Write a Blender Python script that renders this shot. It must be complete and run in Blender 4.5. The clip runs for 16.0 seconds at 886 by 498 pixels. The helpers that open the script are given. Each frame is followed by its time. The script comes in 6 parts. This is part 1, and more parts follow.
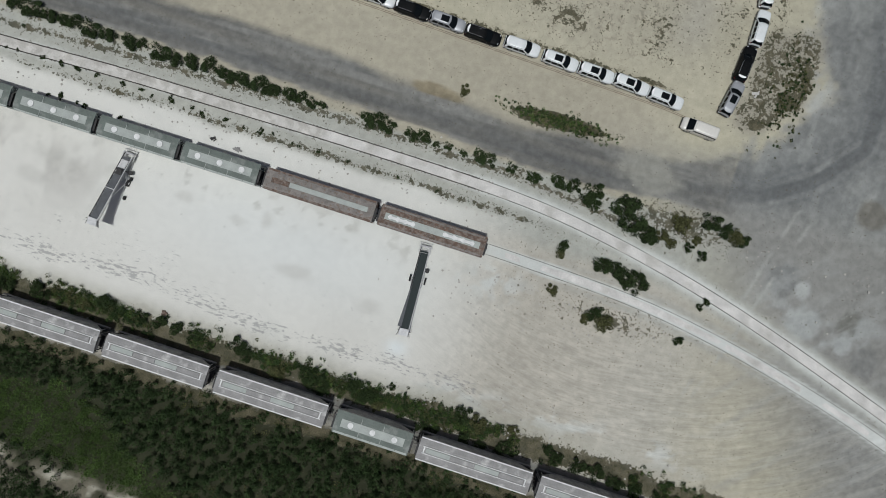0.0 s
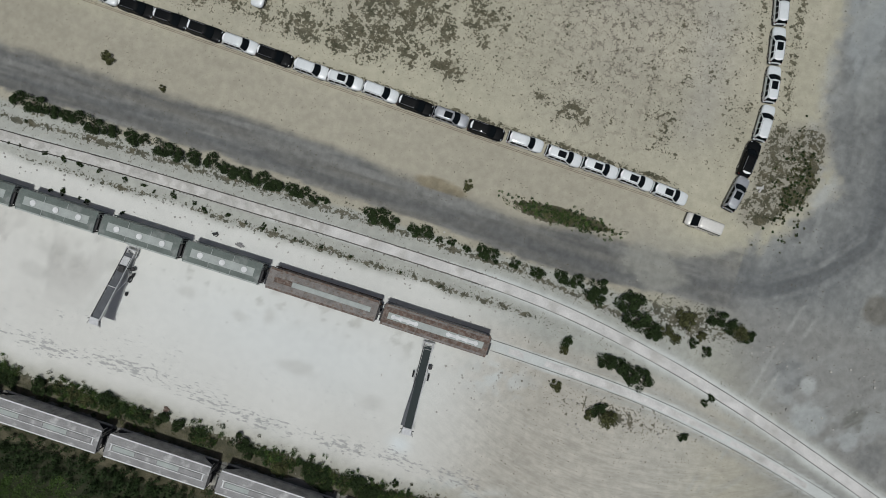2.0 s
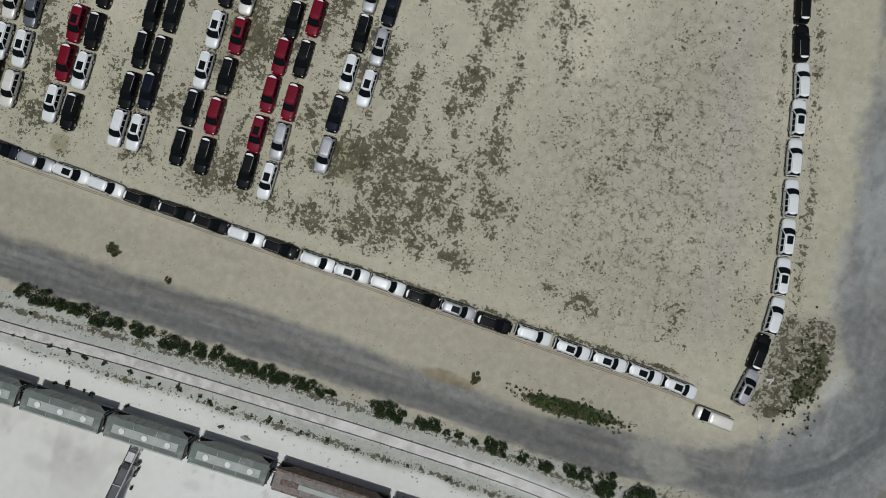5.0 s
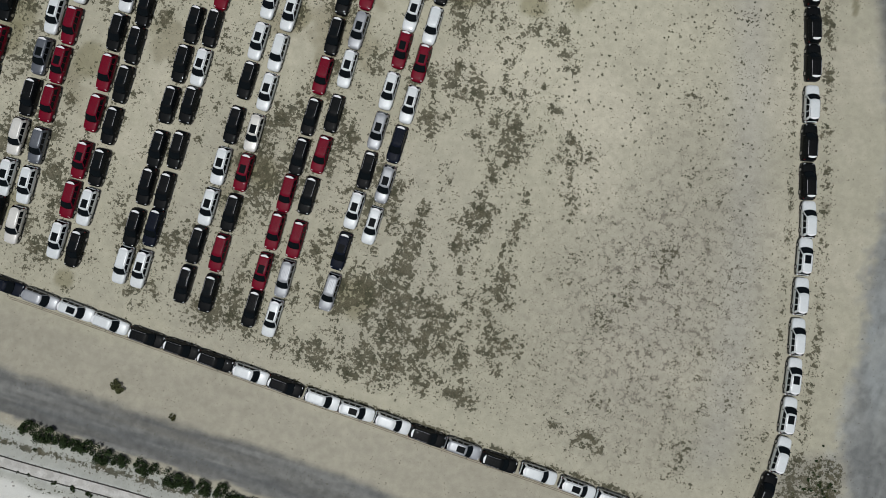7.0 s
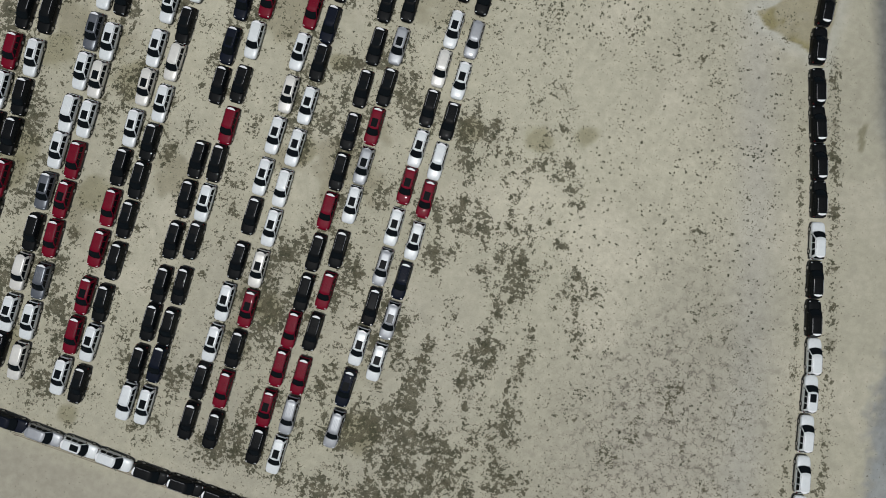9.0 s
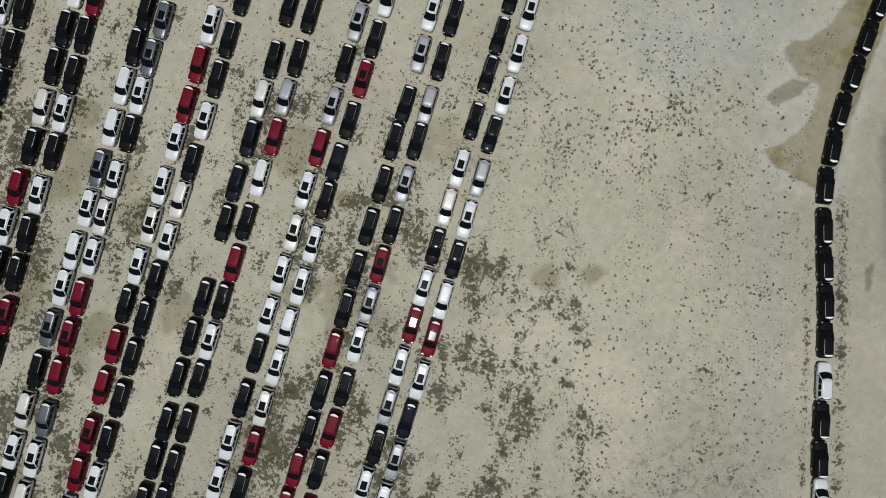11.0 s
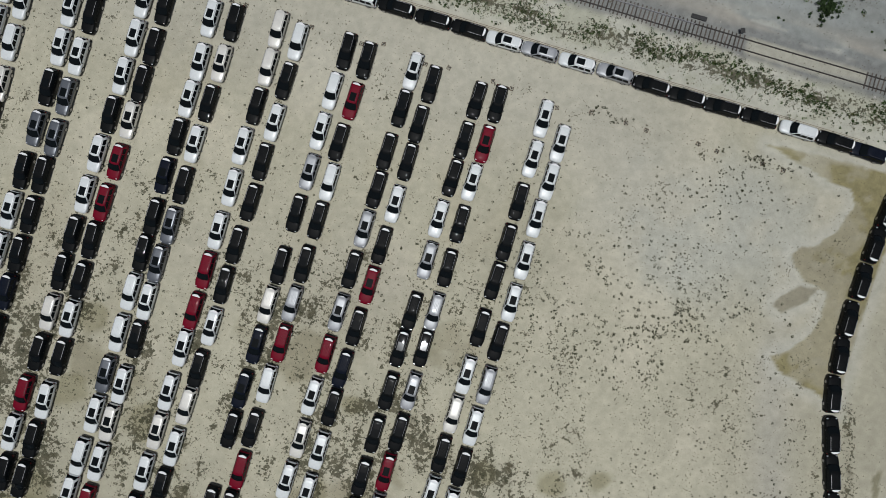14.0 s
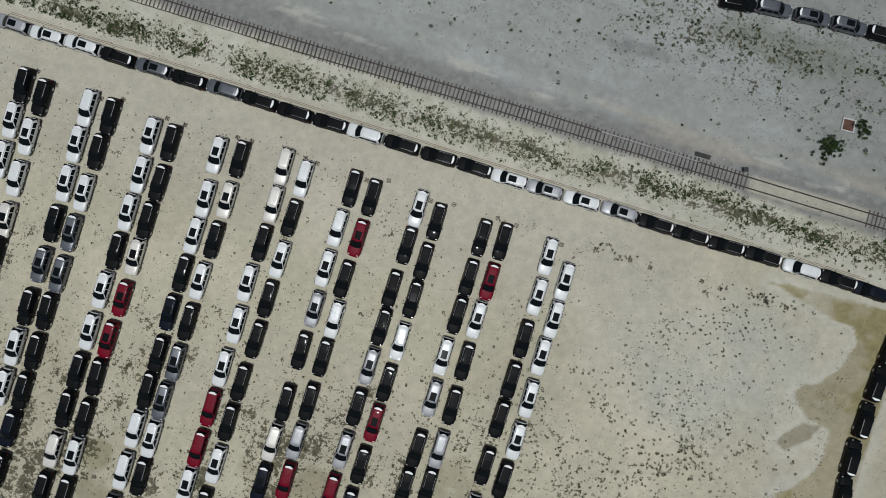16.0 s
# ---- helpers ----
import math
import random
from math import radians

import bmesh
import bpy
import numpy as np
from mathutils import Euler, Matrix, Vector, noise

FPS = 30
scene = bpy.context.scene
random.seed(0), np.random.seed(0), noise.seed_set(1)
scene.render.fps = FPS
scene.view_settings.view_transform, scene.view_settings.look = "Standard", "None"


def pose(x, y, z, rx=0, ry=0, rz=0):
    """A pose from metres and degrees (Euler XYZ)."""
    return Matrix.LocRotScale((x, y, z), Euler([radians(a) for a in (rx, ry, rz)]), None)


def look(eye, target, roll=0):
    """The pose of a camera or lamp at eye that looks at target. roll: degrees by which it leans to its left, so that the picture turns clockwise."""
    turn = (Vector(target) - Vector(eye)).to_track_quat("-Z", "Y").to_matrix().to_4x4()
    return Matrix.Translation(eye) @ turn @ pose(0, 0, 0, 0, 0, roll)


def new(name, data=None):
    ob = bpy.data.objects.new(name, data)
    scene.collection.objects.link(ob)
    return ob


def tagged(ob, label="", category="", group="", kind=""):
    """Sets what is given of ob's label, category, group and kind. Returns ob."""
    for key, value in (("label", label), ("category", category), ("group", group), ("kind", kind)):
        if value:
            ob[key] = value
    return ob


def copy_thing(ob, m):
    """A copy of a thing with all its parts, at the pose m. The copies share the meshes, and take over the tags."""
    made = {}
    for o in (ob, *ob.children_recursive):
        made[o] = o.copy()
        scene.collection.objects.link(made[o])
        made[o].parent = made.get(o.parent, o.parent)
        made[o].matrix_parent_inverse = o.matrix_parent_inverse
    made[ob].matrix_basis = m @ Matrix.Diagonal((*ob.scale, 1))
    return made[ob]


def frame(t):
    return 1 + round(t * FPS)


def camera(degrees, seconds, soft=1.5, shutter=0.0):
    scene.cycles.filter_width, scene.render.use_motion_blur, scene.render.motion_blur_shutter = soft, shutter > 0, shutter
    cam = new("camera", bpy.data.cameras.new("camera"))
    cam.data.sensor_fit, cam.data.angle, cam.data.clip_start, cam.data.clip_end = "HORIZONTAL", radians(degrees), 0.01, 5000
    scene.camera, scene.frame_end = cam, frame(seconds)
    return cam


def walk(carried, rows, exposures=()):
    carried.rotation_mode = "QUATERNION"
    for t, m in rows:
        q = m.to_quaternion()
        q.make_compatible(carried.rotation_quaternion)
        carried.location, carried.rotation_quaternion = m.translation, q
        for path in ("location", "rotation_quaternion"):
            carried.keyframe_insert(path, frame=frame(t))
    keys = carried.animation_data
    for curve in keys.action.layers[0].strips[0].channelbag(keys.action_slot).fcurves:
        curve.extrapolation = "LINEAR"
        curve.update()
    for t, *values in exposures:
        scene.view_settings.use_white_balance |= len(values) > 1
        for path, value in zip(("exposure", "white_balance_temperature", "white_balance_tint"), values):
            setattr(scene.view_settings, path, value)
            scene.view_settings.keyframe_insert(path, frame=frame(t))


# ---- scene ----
cam = camera(65.54, 16.0, soft=0.9)
PATH = [
    (0, 0.098, 0.900, 97.354, -0.177, -0.083, -162.535),
    (0.5, 0.994, -1.854, 97.313, -0.121, -0.041, -162.547),
    (1, 1.929, -4.714, 97.189, 0.004, 0.002, -162.551),
    (1.5, 2.962, -7.857, 97.094, 0.115, 0.041, -162.561),
    (2, 4.120, -11.256, 96.938, 0.203, 0.060, -162.599),
    (2.5, 5.342, -14.896, 96.789, 0.285, 0.109, -162.642),
    (3, 6.645, -18.853, 96.665, 0.331, 0.164, -162.697),
    (3.5, 8.040, -22.996, 96.591, 0.397, 0.179, -162.726),
    (4, 9.519, -27.279, 96.523, 0.512, 0.204, -162.676),
    (6.5, 17.542, -49.641, 96.315, 0.606, 0.167, -162.660),
    (7, 19.038, -54.170, 96.318, 0.613, 0.245, -162.588),
    (7.5, 20.671, -58.795, 96.285, 0.556, 0.233, -162.576),
    (8, 22.413, -63.403, 96.246, 0.495, 0.179, -162.566),
    (8.5, 24.124, -67.812, 96.240, 0.364, 0.084, -162.529),
    (9, 25.726, -72.180, 96.237, 0.478, 0.071, -162.503),
    (11.5, 33.659, -94.576, 96.209, 0.660, 0.145, -162.294),
    (12, 35.195, -99.042, 96.226, 0.713, 0.168, -162.281),
    (12.5, 36.753, -103.458, 96.343, 0.789, 0.211, -162.247),
    (13, 38.221, -107.874, 96.392, 0.866, 0.252, -162.190),
    (13.5, 39.780, -112.346, 96.474, 0.895, 0.263, -162.156),
    (14, 41.385, -116.762, 96.577, 0.951, 0.242, -162.129),
    (14.5, 43.066, -121.167, 96.790, 1.015, 0.197, -162.088),
    (15, 44.768, -125.497, 96.953, 1.128, 0.121, -162.090),
    (15.5, 46.478, -129.765, 97.053, 1.254, 0.025, -162.031),
    (16, 48.296, -133.984, 97.200, 1.369, -0.110, -162.010),
]
EXPOSURES = [(0, -0.53), (1, -0.57), (2, -0.63), (3.5, -0.68), (4.6, -0.68), (6.5, -0.62), (9, -0.59), (16, -0.61)]
walk(cam, [(t, pose(x, y, z, rx, ry, rz)) for t, x, y, z, rx, ry, rz in PATH], [(t, stops, 6080, 10) for t, stops in EXPOSURES])

# ---- daylight: high sun, thin haze ----
SUN_ELEVATION, SUN_AZIMUTH = 82.0, 2.0
world = bpy.data.worlds.new("sky")
scene.world = world
world.use_nodes = True
wn = world.node_tree
sky = wn.nodes.new("ShaderNodeTexSky")
sky.sky_type = "NISHITA"
sky.sun_disc = False
sky.sun_elevation = radians(SUN_ELEVATION)
sky.sun_rotation = radians(SUN_AZIMUTH)
sky.dust_density, sky.ozone_density, sky.air_density = 4.0, 0.3, 0.8
wn.nodes["Background"].inputs["Strength"].default_value = 0.05
wn.links.new(sky.outputs[0], wn.nodes["Background"].inputs["Color"])
sun = new("sun", bpy.data.lights.new("sun", "SUN"))
sun.data.energy, sun.data.angle, sun.data.color = 3.4, radians(0.6), (1.0, 0.99, 0.945)
_e, _a = radians(SUN_ELEVATION), radians(SUN_AZIMUTH)
sun.matrix_world = look((60 * math.sin(_a) * math.cos(_e), 60 * math.cos(_a) * math.cos(_e), 60 * math.sin(_e) + 40), (0, 0, 40))


# ---- materials ----
def material(name, colour, rough=0.7, metal=0.0, vary=0.15, scale=3.0, bump=0.0, coat=0.0, fine=25.0, alt=None, alt_at=0.6, alt_scale=1.5, island=0.0, random_tone=0.0, gloss=0.5):
    """Colour with two scales of mottling, an optional second tone in patches (dust, rust) and relief."""
    m = bpy.data.materials.new(name)
    m.use_nodes = True
    nt = m.node_tree
    b = nt.nodes["Principled BSDF"]
    link = nt.links.new
    geo = nt.nodes.new("ShaderNodeTexCoord")

    def noise_at(s, detail=4):
        n = nt.nodes.new("ShaderNodeTexNoise")
        n.inputs["Scale"].default_value, n.inputs["Detail"].default_value = s, detail
        link(geo.outputs["Object"], n.inputs["Vector"])
        return n

    def mix(kind, fac, a, c):
        n = nt.nodes.new("ShaderNodeMix")
        n.data_type, n.blend_type = "RGBA", kind
        for socket, value in ((n.inputs[0], fac), (n.inputs[6], a), (n.inputs[7], c)):
            if hasattr(value, "links"):
                link(value, socket)
            else:
                socket.default_value = value
        return n.outputs[2]

    def ramp(source, lo, hi, a=0.0, c=1.0):
        n = nt.nodes.new("ShaderNodeMapRange")
        n.inputs[1].default_value, n.inputs[2].default_value, n.inputs[3].default_value, n.inputs[4].default_value = lo, hi, a, c
        link(source, n.inputs[0])
        return n.outputs[0]

    tone = (*colour, 1)
    big, small = noise_at(scale), noise_at(fine)
    if alt:
        patch = noise_at(alt_scale, 6)
        tone = mix("MIX", ramp(patch.outputs[0], alt_at - 0.06, alt_at + 0.06), tone, (*alt, 1))
    if vary:
        for source, v in ((big, vary), (small, vary * 0.7)):
            grey = nt.nodes.new("ShaderNodeCombineColor")
            r = ramp(source.outputs[0], 0.3, 0.7, 1 - v, 1 + v)
            for i in range(3):
                link(r, grey.inputs[i])
            tone = mix("MULTIPLY", 1.0, tone, grey.outputs[0])
    if island or random_tone:
        src = nt.nodes.new("ShaderNodeNewGeometry").outputs["Random Per Island"] if island else nt.nodes.new("ShaderNodeObjectInfo").outputs["Random"]
        v = island or random_tone
        grey = nt.nodes.new("ShaderNodeCombineColor")
        r = ramp(src, 0, 1, 1 - v, 1 + v)
        for i in range(3):
            link(r, grey.inputs[i])
        tone = mix("MULTIPLY", 1.0, tone, grey.outputs[0])
    if hasattr(tone, "links"):
        link(tone, b.inputs["Base Color"])
    else:
        b.inputs["Base Color"].default_value = tone
    b.inputs["Roughness"].default_value, b.inputs["Metallic"].default_value = rough, metal
    b.inputs["Coat Weight"].default_value = coat
    b.inputs["Specular IOR Level"].default_value = gloss
    b.inputs["Coat Roughness"].default_value = 0.04
    if bump:
        n = nt.nodes.new("ShaderNodeBump")
        n.inputs["Strength"].default_value, n.inputs["Distance"].default_value = bump, 0.05
        link(small.outputs[0], n.inputs["Height"])
        link(n.outputs[0], b.inputs["Normal"])
    return m


PAINT = {
    "w": material("paint_white", (0.68, 0.705, 0.69), 0.35, vary=0.04, coat=0.6),
    "k": material("paint_black", (0.0058, 0.0066, 0.0068), 0.5, vary=0.1, coat=0.13, gloss=0.05),
    "n": material("paint_navy", (0.006, 0.0085, 0.016), 0.5, vary=0.1, coat=0.13, gloss=0.05),
    "r": material("paint_red", (0.15, 0.0015, 0.013), 0.5, vary=0.06, coat=0.15, gloss=0.1),
    "s": material("paint_silver", (0.33, 0.34, 0.35), 0.42, 0.2, vary=0.05, coat=0.6),
    "g": material("paint_graphite", (0.115, 0.125, 0.14), 0.34, 0.3, vary=0.06, coat=0.6),
    "c": material("paint_pearl", (0.66, 0.64, 0.58), 0.36, 0.1, vary=0.04, coat=0.6),
}
GLASS = material("tinted_glass", (0.006, 0.008, 0.009), 0.06, vary=0, gloss=0.11)
TRIM = material("black_trim", (0.012, 0.012, 0.013), 0.5, vary=0.1)
TYRE = material("tyre_rubber", (0.02, 0.02, 0.02), 0.85, vary=0.15)
RIM = material("alloy_rim", (0.4, 0.4, 0.41), 0.35, 0.8, vary=0.05)
LAMP = material("lamp_lens", (0.7, 0.72, 0.74), 0.15, vary=0.03)
TAIL = material("tail_lens", (0.11, 0.006, 0.007), 0.2, vary=0.05)
SPOILER_WHITE = material("white_film", (0.82, 0.82, 0.81), 0.4, vary=0.03)
CHROME = material("satin_rail", (0.3, 0.3, 0.31), 0.5, 0.5, vary=0.03)
STEEL_GREY = material("grey_painted_steel", (0.125, 0.147, 0.128), 0.7, vary=0.14, scale=0.8, fine=6, alt=(0.2, 0.215, 0.195), alt_at=0.62, alt_scale=0.7)
STEEL_PALE = material("pale_grey_steel", (0.245, 0.24, 0.23), 0.65, vary=0.16, scale=0.8, fine=6, alt=(0.46, 0.45, 0.43), alt_at=0.6, alt_scale=0.5)
STEEL_LIGHT = material("light_grey_steel", (0.345, 0.37, 0.34), 0.65, vary=0.1, scale=1, fine=6)
DUST_WHITE = material("cement_dust", (0.66, 0.66, 0.64), 0.9, vary=0.1, scale=2)
RUST = material("rusty_steel", (0.2, 0.183, 0.165), 0.85, vary=0.25, scale=1.2, fine=9, alt=(0.165, 0.13, 0.105), alt_at=0.6, alt_scale=2.6)
RUST_RED = material("red_brown_rust", (0.125, 0.084, 0.062), 0.85, vary=0.3, scale=1.5, fine=9, alt=(0.17, 0.14, 0.118), alt_at=0.51, alt_scale=2.4)
GRIMY_SIDE = material("grimy_wagon_side", (0.38, 0.36, 0.335), 0.85, vary=0.3, scale=1.0, fine=7)
DARK_STEEL = material("dark_grimy_steel", (0.03, 0.029, 0.028), 0.75, vary=0.3)
RAIL_STEEL = material("worn_rail_steel", (0.05, 0.043, 0.038), 0.5, 0.4, vary=0.2)
RAIL_DUSTY = material("powdered_rail", (0.09, 0.085, 0.076), 0.85, vary=0.35, scale=0.7, alt=(0.3, 0.29, 0.265), alt_at=0.6, alt_scale=0.4)
RAIL_SHINY = material("bright_rail_steel", (0.45, 0.44, 0.43), 0.3, 0.7, vary=0.1)
SLEEPER = material("weathered_sleeper", (0.085, 0.072, 0.06), 0.9, vary=0.25, scale=4, random_tone=0.45)
SLEEPER_BURIED = material("half_buried_sleeper", (0.19, 0.178, 0.155), 0.95, vary=0.3, scale=3, island=0.5)
SLEEPER_DUSTY = material("dusty_sleeper", (0.4, 0.385, 0.35), 0.95, vary=0.2, scale=3, island=0.25)
BELT = material("conveyor_belt", (0.014, 0.023, 0.022), 0.7, vary=0.15, scale=1.5)
BELT_COVER = material("faded_belt_cover", (0.1, 0.105, 0.11), 0.7, vary=0.15, scale=1.5)
FRAME_WHITE = material("dusty_white_steel", (0.55, 0.55, 0.54), 0.7, vary=0.15)
WOOD = material("old_timber", (0.16, 0.115, 0.08), 0.85, vary=0.25, scale=6)
WEED = material("weed_leaves", (0.062, 0.066, 0.034), 0.8, vary=0.2, scale=0.2, island=0.45)
LEAF = material("shrub_leaves", (0.027, 0.042, 0.015), 0.8, vary=0.3, scale=1.0, island=0.5, gloss=0.12)
LEAF_DARK = material("dark_scrub_leaves", (0.03, 0.05, 0.018), 0.8, vary=0.4, scale=0.5, island=0.2, gloss=0.12)
LEAF_BRIGHT = material("bright_scrub_leaves", (0.056, 0.092, 0.024), 0.8, vary=0.4, scale=0.3, island=0.3, gloss=0.12)
LEAF_DRY = material("dry_olive_leaves", (0.08, 0.084, 0.036), 0.85, vary=0.3, scale=0.4, island=0.5, gloss=0.12)
BARK = material("bark", (0.09, 0.07, 0.05), 0.9, vary=0.2)
STONE = material("pale_rubble", (0.36, 0.345, 0.31), 0.9, vary=0.15, island=0.25)
BRICK_RED = material("red_clay", (0.1, 0.05, 0.035), 0.9, vary=0.3)
CONCRETE = material("pale_concrete", (0.5, 0.49, 0.46), 0.9, vary=0.12)


# ---- small building tools ----
def part(name, bm, mats, parent=None, label="", smooth=False):
    me = bpy.data.meshes.new(name)
    bm.to_mesh(me)
    bm.free()
    for m in mats if isinstance(mats, (list, tuple)) else [mats]:
        me.materials.append(m)
    if smooth:
        me.polygons.foreach_set("use_smooth", [True] * len(me.polygons))
    ob = new(name, me)
    if parent is not None:
        ob.parent = parent
    if label:
        ob["label"] = label
    return ob


def twin(ob, m):
    """The same part once more, on the same mesh, under the same parent."""
    o = new(ob.name.split(".")[0], ob.data)
    o.parent = ob.parent
    o.matrix_basis = m
    if "label" in ob:
        o["label"] = ob["label"]
    return o


def box(bm, x0, x1, y0, y1, z0, z1, bevel=0.0, mat=0):
    vs = [bm.verts.new((x, y, z)) for z in (z0, z1) for y in (y0, y1) for x in (x0, x1)]
    fs = [bm.faces.new([vs[i] for i in f]) for f in ((0, 2, 3, 1), (4, 5, 7, 6), (0, 1, 5, 4), (2, 6, 7, 3), (0, 4, 6, 2), (1, 3, 7, 5))]
    for f in fs:
        f.material_index = mat
    if bevel:
        es = list({e for f in fs for e in f.edges})
        bmesh.ops.bevel(bm, geom=es, offset=bevel, segments=1, affect="EDGES")
    return vs


def bar(bm, a, b, r, sides=6, mat=0, r2=None):
    """A round bar from a to b."""
    a, b = Vector(a), Vector(b)
    d = (b - a).normalized()
    u = d.cross(Vector((0, 0, 1)) if abs(d.z) < 0.9 else Vector((1, 0, 0))).normalized()
    v = d.cross(u)
    rings = []
    for p, rad in ((a, r), (b, r if r2 is None else r2)):
        rings.append([bm.verts.new(p + (u * math.cos(2 * math.pi * i / sides) + v * math.sin(2 * math.pi * i / sides)) * rad) for i in range(sides)])
    for i in range(sides):
        f = bm.faces.new((rings[0][i], rings[0][(i + 1) % sides], rings[1][(i + 1) % sides], rings[1][i]))
        f.material_index = mat
    bm.faces.new(rings[0][::-1]).material_index = mat
    bm.faces.new(rings[1]).material_index = mat


def loft(bm, rings, mat=0, caps=True):
    made = [[bm.verts.new(p) for p in ring] for ring in rings]
    n = len(rings[0])
    for a, b in zip(made, made[1:]):
        for i in range(n):
            bm.faces.new((a[i], a[(i + 1) % n], b[(i + 1) % n], b[i])).material_index = mat
    if caps:
        bm.faces.new(made[0][::-1]).material_index = mat
        bm.faces.new(made[-1]).material_index = mat
    return made


def empty(name, m, label, category, group=""):
    e = new(name)
    e.empty_display_size = 0.3
    e.matrix_basis = m
    return tagged(e, label, category, group)


# ---- value noise on arrays, for the ground ----
_flat = np.random.RandomState(7).rand(256 * 256)


def vnoise(x, y, size, seed=0):
    u, v = x / size + seed * 17.31, y / size + seed * 9.77
    i, j = np.floor(u), np.floor(v)
    fu, fv = u - i, v - j
    fu, fv = fu * fu * (3 - 2 * fu), fv * fv * (3 - 2 * fv)
    i, j = i.astype(np.int32) & 255, j.astype(np.int32) & 255
    here, beside = i * 256, ((i + 1) & 255) * 256
    above = (j + 1) & 255
    low = _flat.take(here + j)
    low = low + (_flat.take(beside + j) - low) * fu
    high = _flat.take(here + above)
    high = high + (_flat.take(beside + above) - high) * fu
    return low + (high - low) * fv


def fbm(x, y, size, seed=0, octaves=4):
    total, amp, norm = 0, 1.0, 0.0
    for k in range(octaves):
        total = total + amp * vnoise(x, y, size / 2 ** k, seed + 3 * k)
        norm += amp
        amp *= 0.55
    return total / norm


def smooth(v, lo, hi):
    t = np.clip((v - lo) / (hi - lo), 0, 1)
    return t * t * (3 - 2 * t)


def along(points, x):
    """y of a line through points (x, y), sorted by x here."""
    p = sorted(points)
    return np.interp(x, [a for a, _ in p], [b for _, b in p])


def near(points, x, y):
    """Distance from a polyline."""
    best = np.full(np.shape(x), 1e9)
    for (ax, ay), (bx, by) in zip(points, points[1:]):
        dx, dy = bx - ax, by - ay
        t = np.clip(((x - ax) * dx + (y - ay) * dy) / (dx * dx + dy * dy), 0, 1)
        best = np.minimum(best, np.hypot(x - ax - t * dx, y - ay - t * dy))
    return best


def blob(x, y, cx, cy, rx, ry, turn=0.0):
    c, s = math.cos(radians(turn)), math.sin(radians(turn))
    u, v = (x - cx) * c + (y - cy) * s, -(x - cx) * s + (y - cy) * c
    return np.exp(-((u / rx) ** 2 + (v / ry) ** 2))


# ---- lines of the plan ----
ROAD_NORTH = [(160, -20.8), (54, -20.6), (33, -20.6), (21, -20.0), (6, -19.7), (-3.5, -18.9), (-17, -19.7), (-28.8, -20.4), (-36.2, -24.3), (-40.2, -28.2), (-44.5, -33.3), (-45.6, -36.8), (-41.5, -41.1), (-40.5, -46), (-40.5, -51.4), (-39.8, -58), (-39, -66), (-36.5, -82), (-32, -94), (-25.5, -109), (-20, -124), (-20, -150), (-26, -175), (-30, -230)]
ROAD_SOUTH = [(160, -14.6), (53, -14.6), (20, -14.4), (4.6, -14.4), (-6, -13.6), (-14, -12.9), (-22, -14.1), (-34, -15.1), (-46, -15.8), (-61, -14), (-120, -10)]
WORN_LANE = [(160, -16.6), (40, -16.6), (0, -16.3), (-12, -15.8), (-20, -15.6), (-30, -17.6), (-40.4, -19.2), (-47.5, -23.5), (-53, -30), (-53.5, -40), (-50, -52), (-47, -62)]
TRACK_A = [(160, -8.4), (68, -8.2), (52, -8.9), (35, -9.1), (18, -9.3), (2, -9.2), (-7, -9.0), (-15.5, -8.3), (-24, -6.9), (-33, -5.1), (-42, -2.8), (-51.5, 0.0), (-61, 3.1), (-67, 5.1), (-110, 20)]
TRACK_B = [(160, -0.95), (60, -0.95), (20, -0.9), (-6, -0.75), (-18, -0.4), (-26, -0.1), (-33, 0.6), (-44, 2.5), (-53, 4.6), (-62, 7.0), (-68.5, 9.0), (-110, 23)]
TRACK_C = [(160, 25.6), (60, 26.9), (0, 27.7), (-40, 28.25), (-110, 29.2)]
TRACK_N = [(200, -155.5), (120, -156.6), (94.7, -157.0), (75.4, -157.3), (46.8, -158.05), (11.2, -158.5), (-6.4, -158.9), (-110, -161)]


# growth in the field: x, y, reach along x and y, strength
GROWTH = "58,-37.2,3,1.5,.2 49,-36.8,4,1.5,.3 43,-36.2,3.5,1.5,.3 37,-36,3.5,1.8,.4 32,-35.3,3,2,.45 25.6,-36.5,3,2,.35 19.5,-38,3,2.5,.4 13,-35.8,2.2,1.2,.5 9.6,-35.5,1.6,1,.4 2,-41.6,2,2.5,.25 -1.7,-36.2,2,1.3,.4 -7.5,-35.4,2.5,1.6,.45"
GROWTH += " 29.8,-44.5,3,3.5,.42 24.5,-45.5,2.5,5,.16 20.5,-41.5,2.5,3.5,.22 16,-58.5,2,6.5,.42 24,-54,1.6,6,.25 16.3,-70,1.5,4.5,.25 20.5,-75,1.6,6,.25 10,-65,1.3,4,.2 6.6,-44.3,4,2.5,.22 3,-81,.9,2.5,.3 22.1,-64.3,1.5,4,.25 47,-58,2.6,2,.4"
GROWTH += " 51.5,-63,2.4,2,.25 45,-66,2.2,4,.3 43.3,-63.4,2,3,.2 39.5,-69,2.2,4,.32 36.2,-72.3,1.6,3,.3 30.8,-63.2,2,3,.25 26.9,-90.2,2.2,1.6,.42 15.2,-93.6,3,1.2,.3 25.3,-78,.9,6,.3 22.5,-79,.8,4,.25 18,-84.5,1.1,3.5,.35 12.6,-89.7,.9,2.5,.35"
